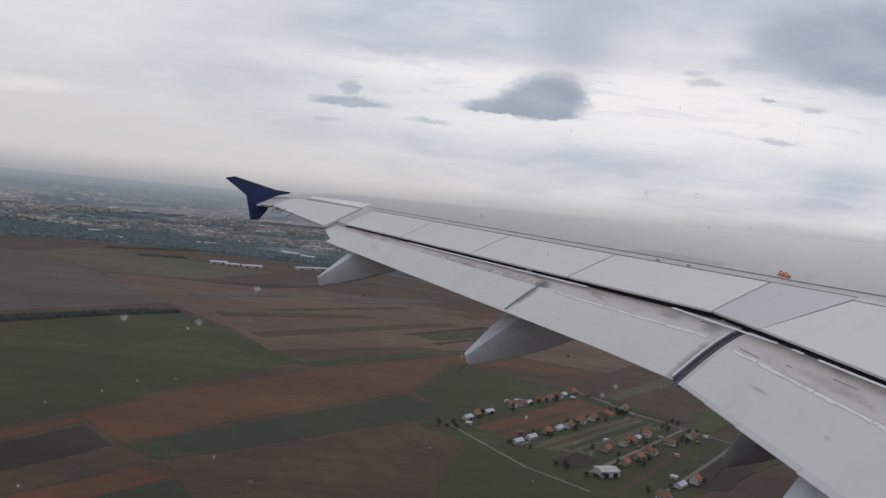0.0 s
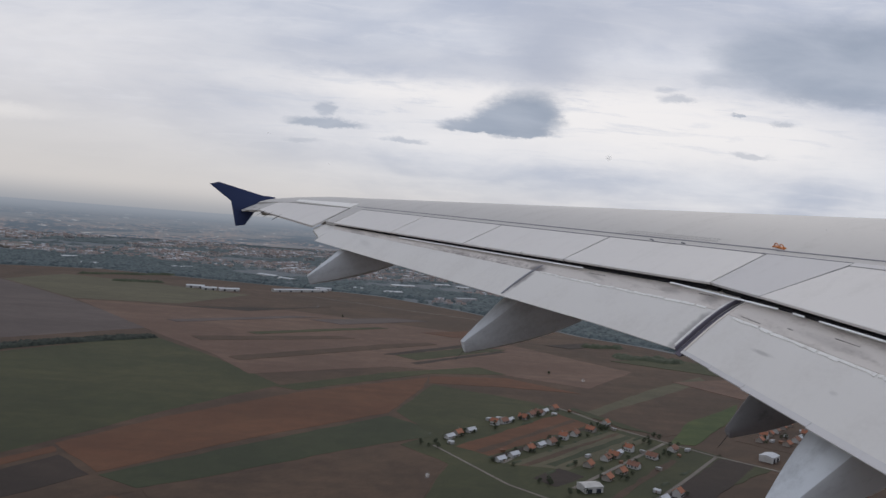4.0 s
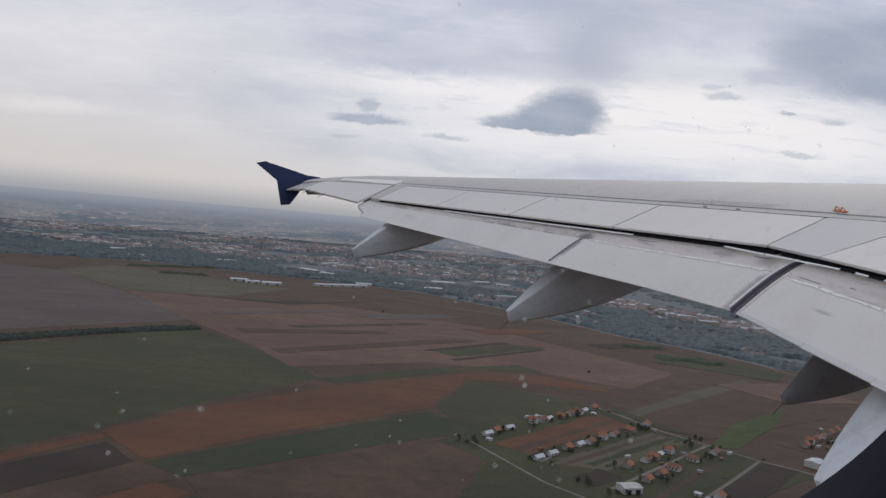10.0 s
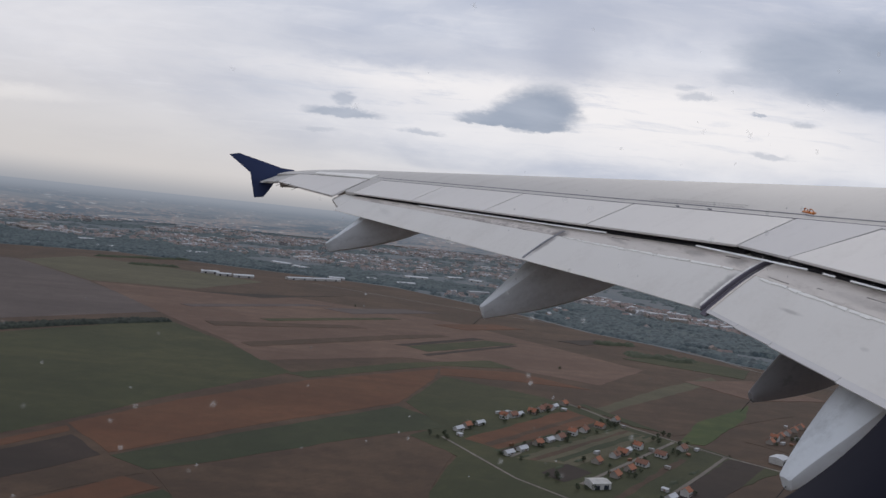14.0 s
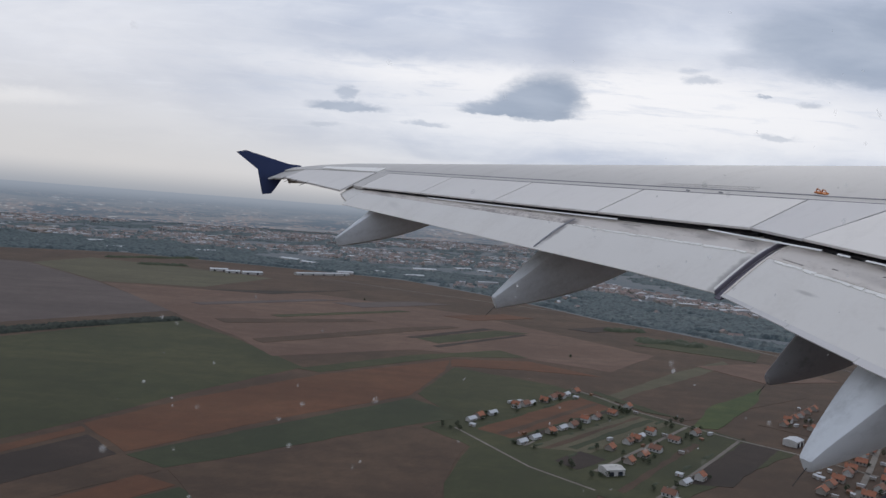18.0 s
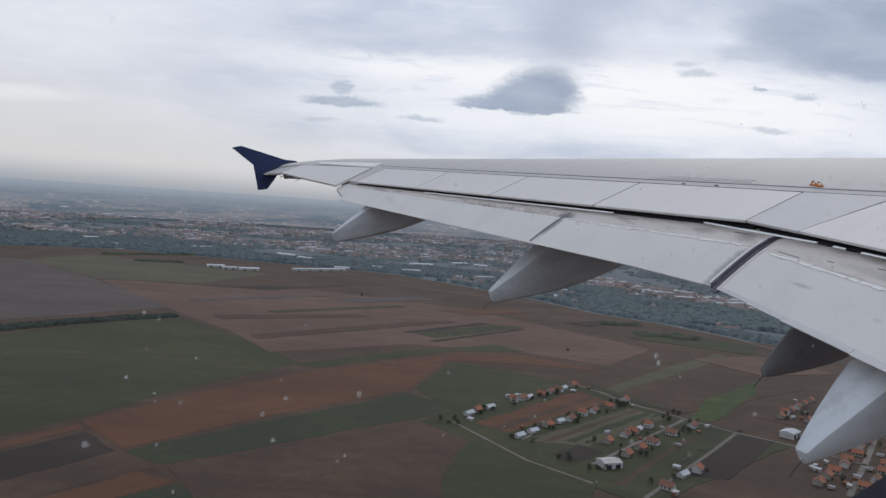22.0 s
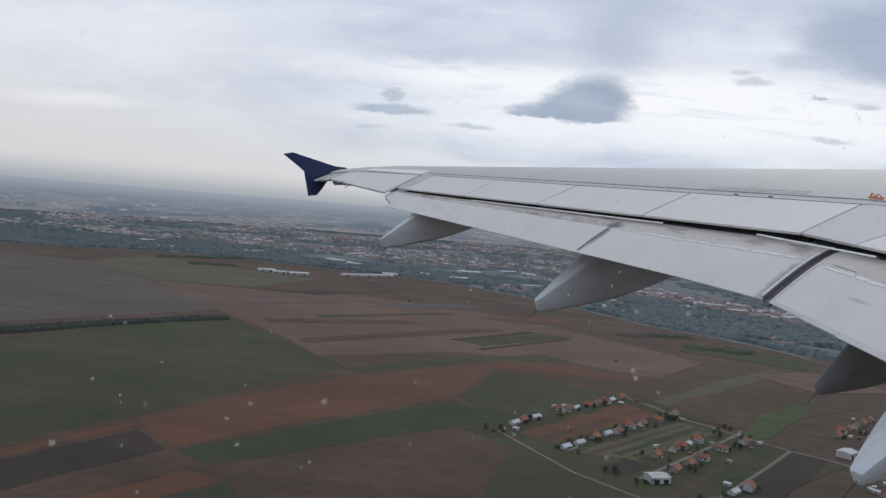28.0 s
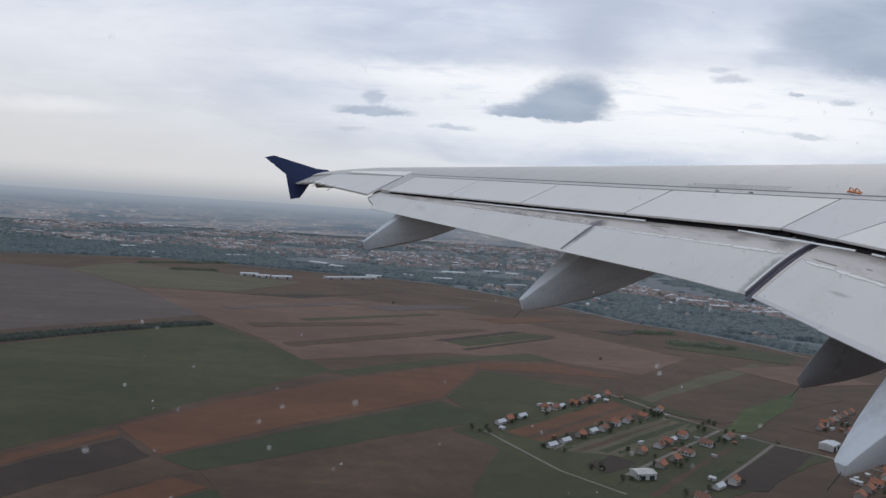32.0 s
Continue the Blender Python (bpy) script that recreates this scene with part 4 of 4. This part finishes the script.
# town walls and roofs with distance haze mixed into the colour; sheds share them
MUTED_WALL = soil("haze_muted_wall", (0.37, 0.36, 0.35), (0.26, 0.255, 0.255), (0.46, 0.45, 0.44), 0.0, 0.02)
MUTED_TILE = soil("haze_muted_tiles", (0.240, 0.180, 0.162), (0.17, 0.135, 0.128), (0.29, 0.225, 0.20), 0.0, 0.02)
MUTED_TIN = soil("haze_muted_sheet", (0.42, 0.43, 0.45), (0.28, 0.29, 0.31), (0.55, 0.56, 0.58), 0.0, 0.02)
PANE = painted("window_glass", (0.03, 0.035, 0.045), (0.05, 0.055, 0.06), 0.4, 0.12)
DOOR_WOOD = painted("door_wood", (0.16, 0.09, 0.05), (0.08, 0.05, 0.03), 0.5, 0.5)


def gable(w, d, h, rise, over=0.5):
    """Walls with gables, and the roof as two leaves with thickness, over a plan w by d."""
    walls = bmesh.new()
    base = [walls.verts.new(p) for p in ((-w / 2, -d / 2, 0), (w / 2, -d / 2, 0), (w / 2, d / 2, 0), (-w / 2, d / 2, 0))]
    top = [walls.verts.new(p) for p in ((-w / 2, -d / 2, h), (w / 2, -d / 2, h), (w / 2, d / 2, h), (-w / 2, d / 2, h))]
    ridge = [walls.verts.new(p) for p in ((-w / 2, 0, h + rise), (w / 2, 0, h + rise))]
    for q in ((base[0], base[1], top[1], top[0]), (base[2], base[3], top[3], top[2]), (base[1], base[2], top[2], ridge[1], top[1]), (base[3], base[0], top[0], ridge[0], top[3]), (top[0], top[1], ridge[1], ridge[0]), (top[2], top[3], ridge[0], ridge[1])):
        walls.faces.new(q)
    slope = rise / (d / 2)
    e = d / 2 + over
    leaf = []
    for side in (-1, 1):
        leaf.append(slab([(-w / 2 - over, side * e, h - over * slope + 0.25), (w / 2 + over, side * e, h - over * slope + 0.25), (w / 2 + over, 0, h + rise + 0.25), (-w / 2 - over, 0, h + rise + 0.25)], 0.22))
    return walls, leaf


def house(w, d, h, rise, wall, tile, label, chimney=True):
    home = tagged(new("house"), label, "house", group="village houses")
    walls, leaves = gable(w, d, h, rise)
    part("wall", walls, wall, home)
    for leaf in leaves:
        part("roof", leaf, tile, home, "red tiled roof slope" if tile is TILE_RED else "")
    if chimney:
        part("chimney", slab([(w * 0.2 + a, 0.6 + b, h + rise + 1.0) for a, b in ((-0.35, -0.35), (0.35, -0.35), (0.35, 0.35), (-0.35, 0.35))], 1.6), PLASTER, home)
    for side in (-1, 1):
        for x in (-w * 0.3, w * 0.02, w * 0.32):
            part("window", slab([(x + a, side * (d / 2 + 0.03) + b, 2.3) for a, b in ((-0.6, -0.05), (0.6, -0.05), (0.6, 0.05), (-0.6, 0.05))], 1.3), PANE, home, "dark window pane")
    part("door", slab([(w * 0.17 + a, -d / 2 - 0.03 + b, 2.05) for a, b in ((-0.5, -0.05), (0.5, -0.05), (0.5, 0.05), (-0.5, 0.05))], 2.05), DOOR_WOOD, home, "brown wooden house door")
    return home


KINDS = [
    house(8.4, 6.6, 2.9, 2.7, PLASTER, TILE_RED, "cream plastered house with a red tiled gable roof"),
    house(9.4, 6.6, 3.0, 2.6, WHITE_WALL, TILE_BROWN, "white house with a brown tiled gable roof"),
    house(7.2, 6.4, 4.2, 2.4, WHITE_WALL, TILE_RED, "two storey white house with a red tiled roof"),
    house(10, 5, 2.4, 1.8, WHITE_WALL, TIN, "long low white shed with a pale sheet roof", False),
]
TREES = [tree(4.4, 2.2), tree(3.2, 1.9), tree(5.4, 2.3)]
planted = []
rows_of_houses = []
# kinds: 0 cream with red roof, 1 white with brown roof, 2 two storeys, 3 long white shed
for r, row in (
    (8, ((5, 3), (19, 0), (38, 3), (78, 2), (91, 1), (101, 3), (122, 0), (139, 1), (153, 1), (166, 3), (187, 0))),
    (75, ((-14, 3), (6, 3), (32, 0), (51, 3), (66, 1), (90, 2), (110, 1), (138, 0), (172, 2))),
    (129, ((33, 0), (62, 1), (76, 0), (86, 3), (105, 2))),
    (156, ((14, 0), (38, 0), (61, 1), (101, 1), (140, 1))),
    (206, ((22, 2), (4, 3), (-30, 1))),
    (200, ((250, 0), (268, 2), (286, 0), (306, 1), (330, 0), (352, 0))),
    (224, ((258, 0), (282, 1), (300, 3), (322, 0), (344, 2))),
    (280, ((70, 0), (92, 0), (110, 0), (134, 1), (150, 0), (176, 0), (198, 2), (221, 0), (246, 3), (272, 1))),
    (306, ((88, 0), (112, 1), (140, 0), (163, 0), (190, 2), (214, 0), (240, 0))),
    (340, ((150, 3), (180, 1), (212, 0), (250, 3)))):
    for s, kind in row:
        rows_of_houses.append((s, r + random.uniform(-2, 2), kind))
first = set()
for s, r, kind in rows_of_houses:
    x, y = plan(s, r)
    turn = math.degrees(math.atan2(U.y, U.x)) + (random.choice((0, 90)) if kind != 3 else 0) + random.uniform(-6, 6)
    m = pose(x, y, 0.05, 0, 0, turn)
    if kind in first:
        copy_thing(KINDS[kind], m)
    else:
        first.add(kind)
        KINDS[kind].matrix_world = m
    if random.random() < 0.8:
        planted.append((x + random.uniform(-11, 11), y + random.uniform(-11, 11)))
for i in range(60):
    planted.append(plan(random.choice((-30, 20, 70, 120, 145, 150, 160)) + random.uniform(-12, 12), random.choice((10, 76, 128, 158)) + random.uniform(-8, 8)))
planted += [plan(504, -642), plan(368, -106), plan(-30, 14), plan(-28, 22)]
for i, (x, y) in enumerate(planted):
    m = pose(x, y, 0.05, 0, 0, random.uniform(0, 360))
    if i < 3:
        TREES[i].matrix_world = m
    else:
        copy_thing(TREES[i % 3], m)


def hall(name, w, d, h, wall, roof, label):
    thing = tagged(new(name), label, "hall", group="halls of the plain")
    walls, leaves = gable(w, d, h, d * 0.10, 0.3)
    part("wall", walls, wall, thing)
    for leaf in leaves:
        part("roof", leaf, roof, thing)
    n = max(2, int(w / 30))
    for i in range(n):
        x = -w / 2 + w * (i + 0.5) / n
        part("gate", slab([(x + a, -d / 2 - 0.05 + b, h * 0.72) for a, b in ((-2, -0.06), (2, -0.06), (2, 0.06), (-2, 0.06))], h * 0.72), PANE, thing, "dark hall gate")
    return thing


def garden_shed(w, d, h, wall, roof, label):
    shed = tagged(new("garden_shed"), label, "shed", group="garden sheds")
    part("wall", slab([(-w / 2, -d / 2, h), (w / 2, -d / 2, h), (w / 2, d / 2, h + 0.4), (-w / 2, d / 2, h + 0.4)], h), wall, shed)
    part("roof", slab([(-w / 2 - 0.2, -d / 2 - 0.2, h + 0.12), (w / 2 + 0.2, -d / 2 - 0.2, h + 0.12), (w / 2 + 0.2, d / 2 + 0.2, h + 0.6), (-w / 2 - 0.2, d / 2 + 0.2, h + 0.6)], 0.12), roof, shed)
    part("door", slab([(a, -d / 2 - 0.03 + b, 1.9) for a, b in ((-0.45, -0.04), (0.45, -0.04), (0.45, 0.04), (-0.45, 0.04))], 1.9), DOOR_WOOD, shed)
    return shed


SHEDS = [garden_shed(4.2, 3.0, 2.1, PLASTER, MUTED_TIN, "small plastered garden shed with a pale sheet roof"), garden_shed(3.4, 2.6, 2.0, DOOR_WOOD, TILE_BROWN, "small brown wooden garden shed"), garden_shed(5.2, 3.2, 2.2, MUTED_WALL, MUTED_TIN, "low grey shed with a worn sheet roof")]
for i in range(46):
    s, r = random.choice(rows_of_houses)[:2]
    x, y = plan(s + random.uniform(-14, 14), r + random.choice((-13, -9, 10, 15)) + random.uniform(-2, 2))
    m = pose(x, y, 0.05, 0, 0, math.degrees(math.atan2(U.y, U.x)) + random.choice((0, 90, 180, 270)) + random.uniform(-8, 8))
    if i < 3:
        SHEDS[i].matrix_world = m
    else:
        copy_thing(SHEDS[i % 3], m)


def in_hedge(x, y):
    """Scrub along the edges of the garden plots."""
    q = Vector((x, y)) - HUB
    along, across = q.dot(U), q.dot(V)
    rag = noise.noise(Vector((x * 0.06, y * 0.06, 7.0)))
    lines = min(abs(across - c) for c in (22, 64, 86, 118, 168, 190))
    return -20 < along < 165 and 15 < across < 200 and rag > 0.10 and lines < 1.6 + 2.0 * rag


canopy("garden_scrub", in_hedge, -60, 340, 480, 860, 1.6, 1.5, "ragged dark scrub along the garden plots", LEAF)

white_hall = hall("storage_hall", 15, 12, 4.5, WHITE_WALL, WHITE_WALL, "white storage hall at the end of the house row")
white_hall.matrix_world = pose(*plan(-20, 158), 0.05, 0, 0, 20)
farm = hall("storage_hall", 16, 12, 5, WHITE_WALL, TIN, "white flat roofed storage hall beside a track")
farm.matrix_world = pose(*plan(186, 226), 0.05, 0, 0, 45)
long_hall = hall("warehouse", 150, 16, 5, WHITE_WALL, TIN, "very long white warehouse before the town")
long_hall.matrix_world = pose(-305, 1930, 0, 0, 0, 38)
for x, y, turn, k in ((-1540, 2890, 40, 3.4), (-470, 2350, -35, 3.0), (-400, 2270, -35, 2.2), (-540, 1840, 20, 1.6), (-500, 1815, 20, 1.3), (-455, 1820, 25, 1.8), (60, 2480, 30, 2.2), (130, 2440, -30, 1.8), (-80, 2080, 20, 2.0), (-180, 2120, -30, 1.7), (-990, 2300, 35, 2.0), (-760, 2420, 30, 2.6), (640, 1880, -48, 1.6), (700, 1800, -50, 2.6), (770, 1730, -50, 2.2), (735, 1860, -50, 1.8), (420, 2180, 40, 2.0), (-260, 2020, 20, 1.6), (900, 1330, 35, 2.4), (-60, 2330, 15, 2.8), (400, 2300, 30, 3.2), (-1150, 2520, 30, 2.2), (-2000, 2700, 30, 3.0)):
    g = hall("warehouse", 26 * k, 15 * k ** 0.5, 5, WHITE_WALL, TIN, "long pale warehouse with a sheet roof at the town edge")
    g.matrix_world = pose(x, y, 0.0, 0, 0, turn)


def block(w, d, storeys):
    thing = tagged(new("apartment_block"), "pale plastered apartment block with a flat roof", "building", group="apartment blocks")
    h = storeys * 3.0
    part("wall", slab([(-w / 2, -d / 2, h), (w / 2, -d / 2, h), (w / 2, d / 2, h), (-w / 2, d / 2, h)], h), WHITE_WALL, thing)
    part("roof", slab([(-w / 2 - 0.3, -d / 2 - 0.3, h + 0.5), (w / 2 + 0.3, -d / 2 - 0.3, h + 0.5), (w / 2 + 0.3, d / 2 + 0.3, h + 0.5), (-w / 2 - 0.3, d / 2 + 0.3, h + 0.5)], 0.48), TILE_BROWN, thing)
    for f in range(storeys):
        part("window_band", slab([(a, b, f * 3.0 + 2.4) for a, b in ((-w * 0.46, -d / 2 - 0.06), (w * 0.46, -d / 2 - 0.06), (w * 0.46, -d / 2 + 0.05), (-w * 0.46, -d / 2 + 0.05))], 1.4), PANE, thing, "dark row of windows")
    return thing


proto = block(46, 13, 5)
spots = [(820, 1230, 20), (880, 1270, 20), (940, 1200, 20), (860, 1160, -60), (960, 1310, 25), (1020, 1250, 20), (-900, 3300, 30), (-700, 3450, 30), (-500, 3350, 35), (-300, 3550, 30), (100, 3300, 20), (300, 3500, 25), (-1300, 3500, 30), (600, 3100, 30), (-100, 3700, 30), (-1700, 3700, 40)]
for i, (x, y, a) in enumerate(spots):
    m = pose(x, y, 0.0, 0, 0, a)
    if i:
        copy_thing(proto, m)
    else:
        proto.matrix_world = m


def town():
    """Small houses and sheds of the town, too far to count."""
    verts, faces, index = [], [], []
    count = 0
    while count < 11000:
        x, y = random.uniform(-3600, 2900), random.uniform(900, 4750)
        e = town_edge(x)
        far = y - e
        lump = noise.noise(Vector((x * 0.0022, y * 0.0019, 5.0)))
        if count < 420:
            x, y = random.uniform(240, 840), random.uniform(1600, 2400)
            if not in_quarter(x, y):
                continue
        elif math.hypot(x, y) > 4760 or y < abs(x) * 0.85 or far < 60 or in_wood(x, y) or lump < -0.08 + (0.20 if far < 500 and x < -100 else 0.0) or (far < 250 and random.random() < 0.6) or (in_town_trees(x, y) and random.random() < 0.8):
            continue
        count += 1
        w, d, h = random.uniform(9, 17), random.uniform(8, 12), random.uniform(3.5, 7.5)
        big = random.random() < 0.05
        if big:
            w, d, h = random.uniform(25, 60), random.uniform(14, 24), random.uniform(6, 11)
        rise = 1.0 if big else random.uniform(2.2, 4.0)
        t = round(lump * 9) * 0.5 + random.choice((0, 1.571))
        c, s = math.cos(t), math.sin(t)
        b = len(verts)
        for px, py, pz in ((-w, -d, 0), (w, -d, 0), (w, d, 0), (-w, d, 0), (-w, -d, h), (w, -d, h), (w, d, h), (-w, d, h), (-w, 0, h + rise), (w, 0, h + rise)):
            px, py = px / 2, py / 2
            verts.append((x + px * c - py * s, y + px * s + py * c, pz))
        faces += [[b + i for i in f] for f in ((0, 1, 5, 4), (2, 3, 7, 6), (1, 2, 6, 9, 5), (3, 0, 4, 8, 7), (4, 5, 9, 8), (6, 7, 8, 9))]
        tile = 2 if big else random.choices((3, 4, 2), (5, 4, 1.3))[0]
        wall = random.choices((0, 1), (3, 1))[0]
        index += [wall] * 4 + [tile] * 2
    tagged(joined("town_houses", verts, faces, [MUTED_WALL, PLASTER, MUTED_TIN, MUTED_TILE, MUTED_TILE], index), "distant town of small plastered houses with red and brown roofs", "houses", kind="stuff")


town()


def distance():
    """Hazy far country behind the town: a glowing ring of low land, haze painted in."""
    mat = bpy.data.materials.new("hazy_distance")
    mat.use_nodes = True
    mat.node_tree.nodes.clear()
    k = Nodes(mat.node_tree)
    p = k.add("ShaderNodeTexCoord").outputs["Object"]
    sep = k.add("ShaderNodeSeparateXYZ")
    k.put(sep.inputs[0], p)
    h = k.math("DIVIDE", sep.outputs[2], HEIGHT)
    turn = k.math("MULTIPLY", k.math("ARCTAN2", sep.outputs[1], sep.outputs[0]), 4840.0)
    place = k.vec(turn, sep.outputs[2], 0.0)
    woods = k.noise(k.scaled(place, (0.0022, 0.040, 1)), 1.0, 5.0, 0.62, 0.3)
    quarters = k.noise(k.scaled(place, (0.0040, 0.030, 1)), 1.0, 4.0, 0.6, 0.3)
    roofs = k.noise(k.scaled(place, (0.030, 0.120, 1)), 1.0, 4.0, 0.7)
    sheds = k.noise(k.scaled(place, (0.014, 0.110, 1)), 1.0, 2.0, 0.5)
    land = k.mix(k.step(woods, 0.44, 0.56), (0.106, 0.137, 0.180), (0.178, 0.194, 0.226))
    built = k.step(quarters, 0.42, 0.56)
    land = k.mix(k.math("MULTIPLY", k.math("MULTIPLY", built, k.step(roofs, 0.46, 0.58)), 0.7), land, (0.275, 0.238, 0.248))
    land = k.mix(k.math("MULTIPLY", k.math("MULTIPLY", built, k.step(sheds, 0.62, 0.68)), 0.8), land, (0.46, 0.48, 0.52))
    # painted haze: the land fades to the colour of air towards the top
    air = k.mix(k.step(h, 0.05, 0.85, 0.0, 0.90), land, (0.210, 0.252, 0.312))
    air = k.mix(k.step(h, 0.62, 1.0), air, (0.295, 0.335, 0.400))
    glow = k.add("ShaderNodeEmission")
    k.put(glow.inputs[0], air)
    out = k.add("ShaderNodeOutputMaterial")
    k.links.new(glow.outputs[0], out.inputs[0])
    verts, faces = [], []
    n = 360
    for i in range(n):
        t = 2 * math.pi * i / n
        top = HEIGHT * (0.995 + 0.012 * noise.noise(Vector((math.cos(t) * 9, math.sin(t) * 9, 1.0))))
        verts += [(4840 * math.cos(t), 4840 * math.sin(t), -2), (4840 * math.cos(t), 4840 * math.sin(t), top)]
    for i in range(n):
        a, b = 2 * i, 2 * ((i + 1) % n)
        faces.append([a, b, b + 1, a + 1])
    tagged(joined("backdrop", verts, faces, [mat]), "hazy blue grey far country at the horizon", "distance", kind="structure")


distance()

# ------------------------------------------------------------------ the cabin window in front of the lens
window = tagged(new("cabin_window"), "dark rubber rim of a cabin window with rain drops", "window")
window.matrix_world = AIR


ARC = 40


def rim(k, y):
    """Lower front corner of the rounded window outline, grown by k, at depth y."""
    out = []
    for i in range(ARC):
        t = radians(-100 + 90 * i / (ARC - 1))
        c, s = math.cos(t), math.sin(t)
        out.append((-3.748 + (0.176 + k) * math.copysign(abs(c) ** 0.667, c), y, 1.512 + (0.192 + k) * math.copysign(abs(s) ** 0.667, s)))
    return out


def ring_between(loops):
    """A bent bar whose section is given loop by loop."""
    return loft([[q[i] for q in loops] for i in range(ARC)])


part("seal", ring_between([rim(0.0, 1.668), rim(0.004, 1.660), rim(0.007, 1.658), rim(0.011, 1.66), rim(0.011, 1.68), rim(0.0, 1.68)]), CABIN_DARK, window, "dark rubber window seal", smooth=True)
part("reveal", ring_between([rim(0.012, 1.662), rim(0.03, 1.650), rim(0.10, 1.640), rim(0.10, 1.69), rim(0.012, 1.69)]), UNLIT_LINING, window, "brown plastic window surround, darkened as unlit", smooth=True)


def drop_material():
    """Water: clear at the edge, milky in the middle."""
    mat = bpy.data.materials.new("water_drop")
    mat.use_nodes = True
    mat.node_tree.nodes.clear()
    k = Nodes(mat.node_tree)
    clear, milky, both, out = (k.add("ShaderNodeBsdfTransparent"), k.add("ShaderNodeBsdfTranslucent"), k.add("ShaderNodeMixShader"), k.add("ShaderNodeOutputMaterial"))
    milky.inputs[0].default_value = (0.80, 0.82, 0.84, 1)
    size = k.add("ShaderNodeVectorMath")
    size.operation = "LENGTH"
    k.put(size.inputs[0], k.add("ShaderNodeTexCoord").outputs["Object"])
    chance = k.add("ShaderNodeObjectInfo").outputs["Random"]
    k.put(both.inputs[0], k.math("MULTIPLY", k.step(size.outputs["Value"], 1.0, 0.25), k.math("ADD", 0.10, k.math("MULTIPLY", chance, 0.24))))
    k.links.new(clear.outputs[0], both.inputs[1])
    k.links.new(milky.outputs[0], both.inputs[2])
    k.links.new(both.outputs[0], out.inputs[0])
    return mat


DROP = drop_material()
FILMS = []
for n in range(4):
    bm = bmesh.new()
    wide = [random.uniform(0.85, 1.15) * (1 + 0.25 * math.cos(6.2832 * j / 12)) for j in range(12)]
    edge = [bm.verts.new((w * math.cos(6.2832 * j / 12), 0.0, w * math.sin(6.2832 * j / 12))) for j, w in enumerate(wide)]
    top = bm.verts.new((0.0, 0.02, 0.0))
    for j in range(12):
        bm.faces.new((edge[j], edge[(j + 1) % 12], top))
    FILMS.append(bm)
FILMS = [part("rain_drop", bm, DROP, window, "small milky rain drop on the pane", smooth=True) for bm in FILMS]
for i in range(240):
    t, q = random.uniform(0, 6.283), math.sqrt(random.random())
    if t < 3.1416 and random.random() < 0.75:
        t = 6.2832 - t  # more of them low on the pane
    u = 0.0 if i < 120 else (1.0 if i < 190 else random.random())
    x, z = -3.775 + 0.36 * u + (0.125 + 0.08 * u) * q * math.cos(t), 1.445 + 0.54 * u + (0.085 + 0.04 * u) * q * math.sin(t)
    r = random.choice((0.0003, 0.0004, 0.0004, 0.0005, 0.0006, 0.0008, 0.0011)) * (1 + 0.5 * u)
    drop = FILMS[i] if i < 4 else FILMS[i % 4].copy()
    if i >= 4:
        scene.collection.objects.link(drop)
    drop.matrix_basis = Matrix.LocRotScale((x, 1.671, z), None, (r, r, r))
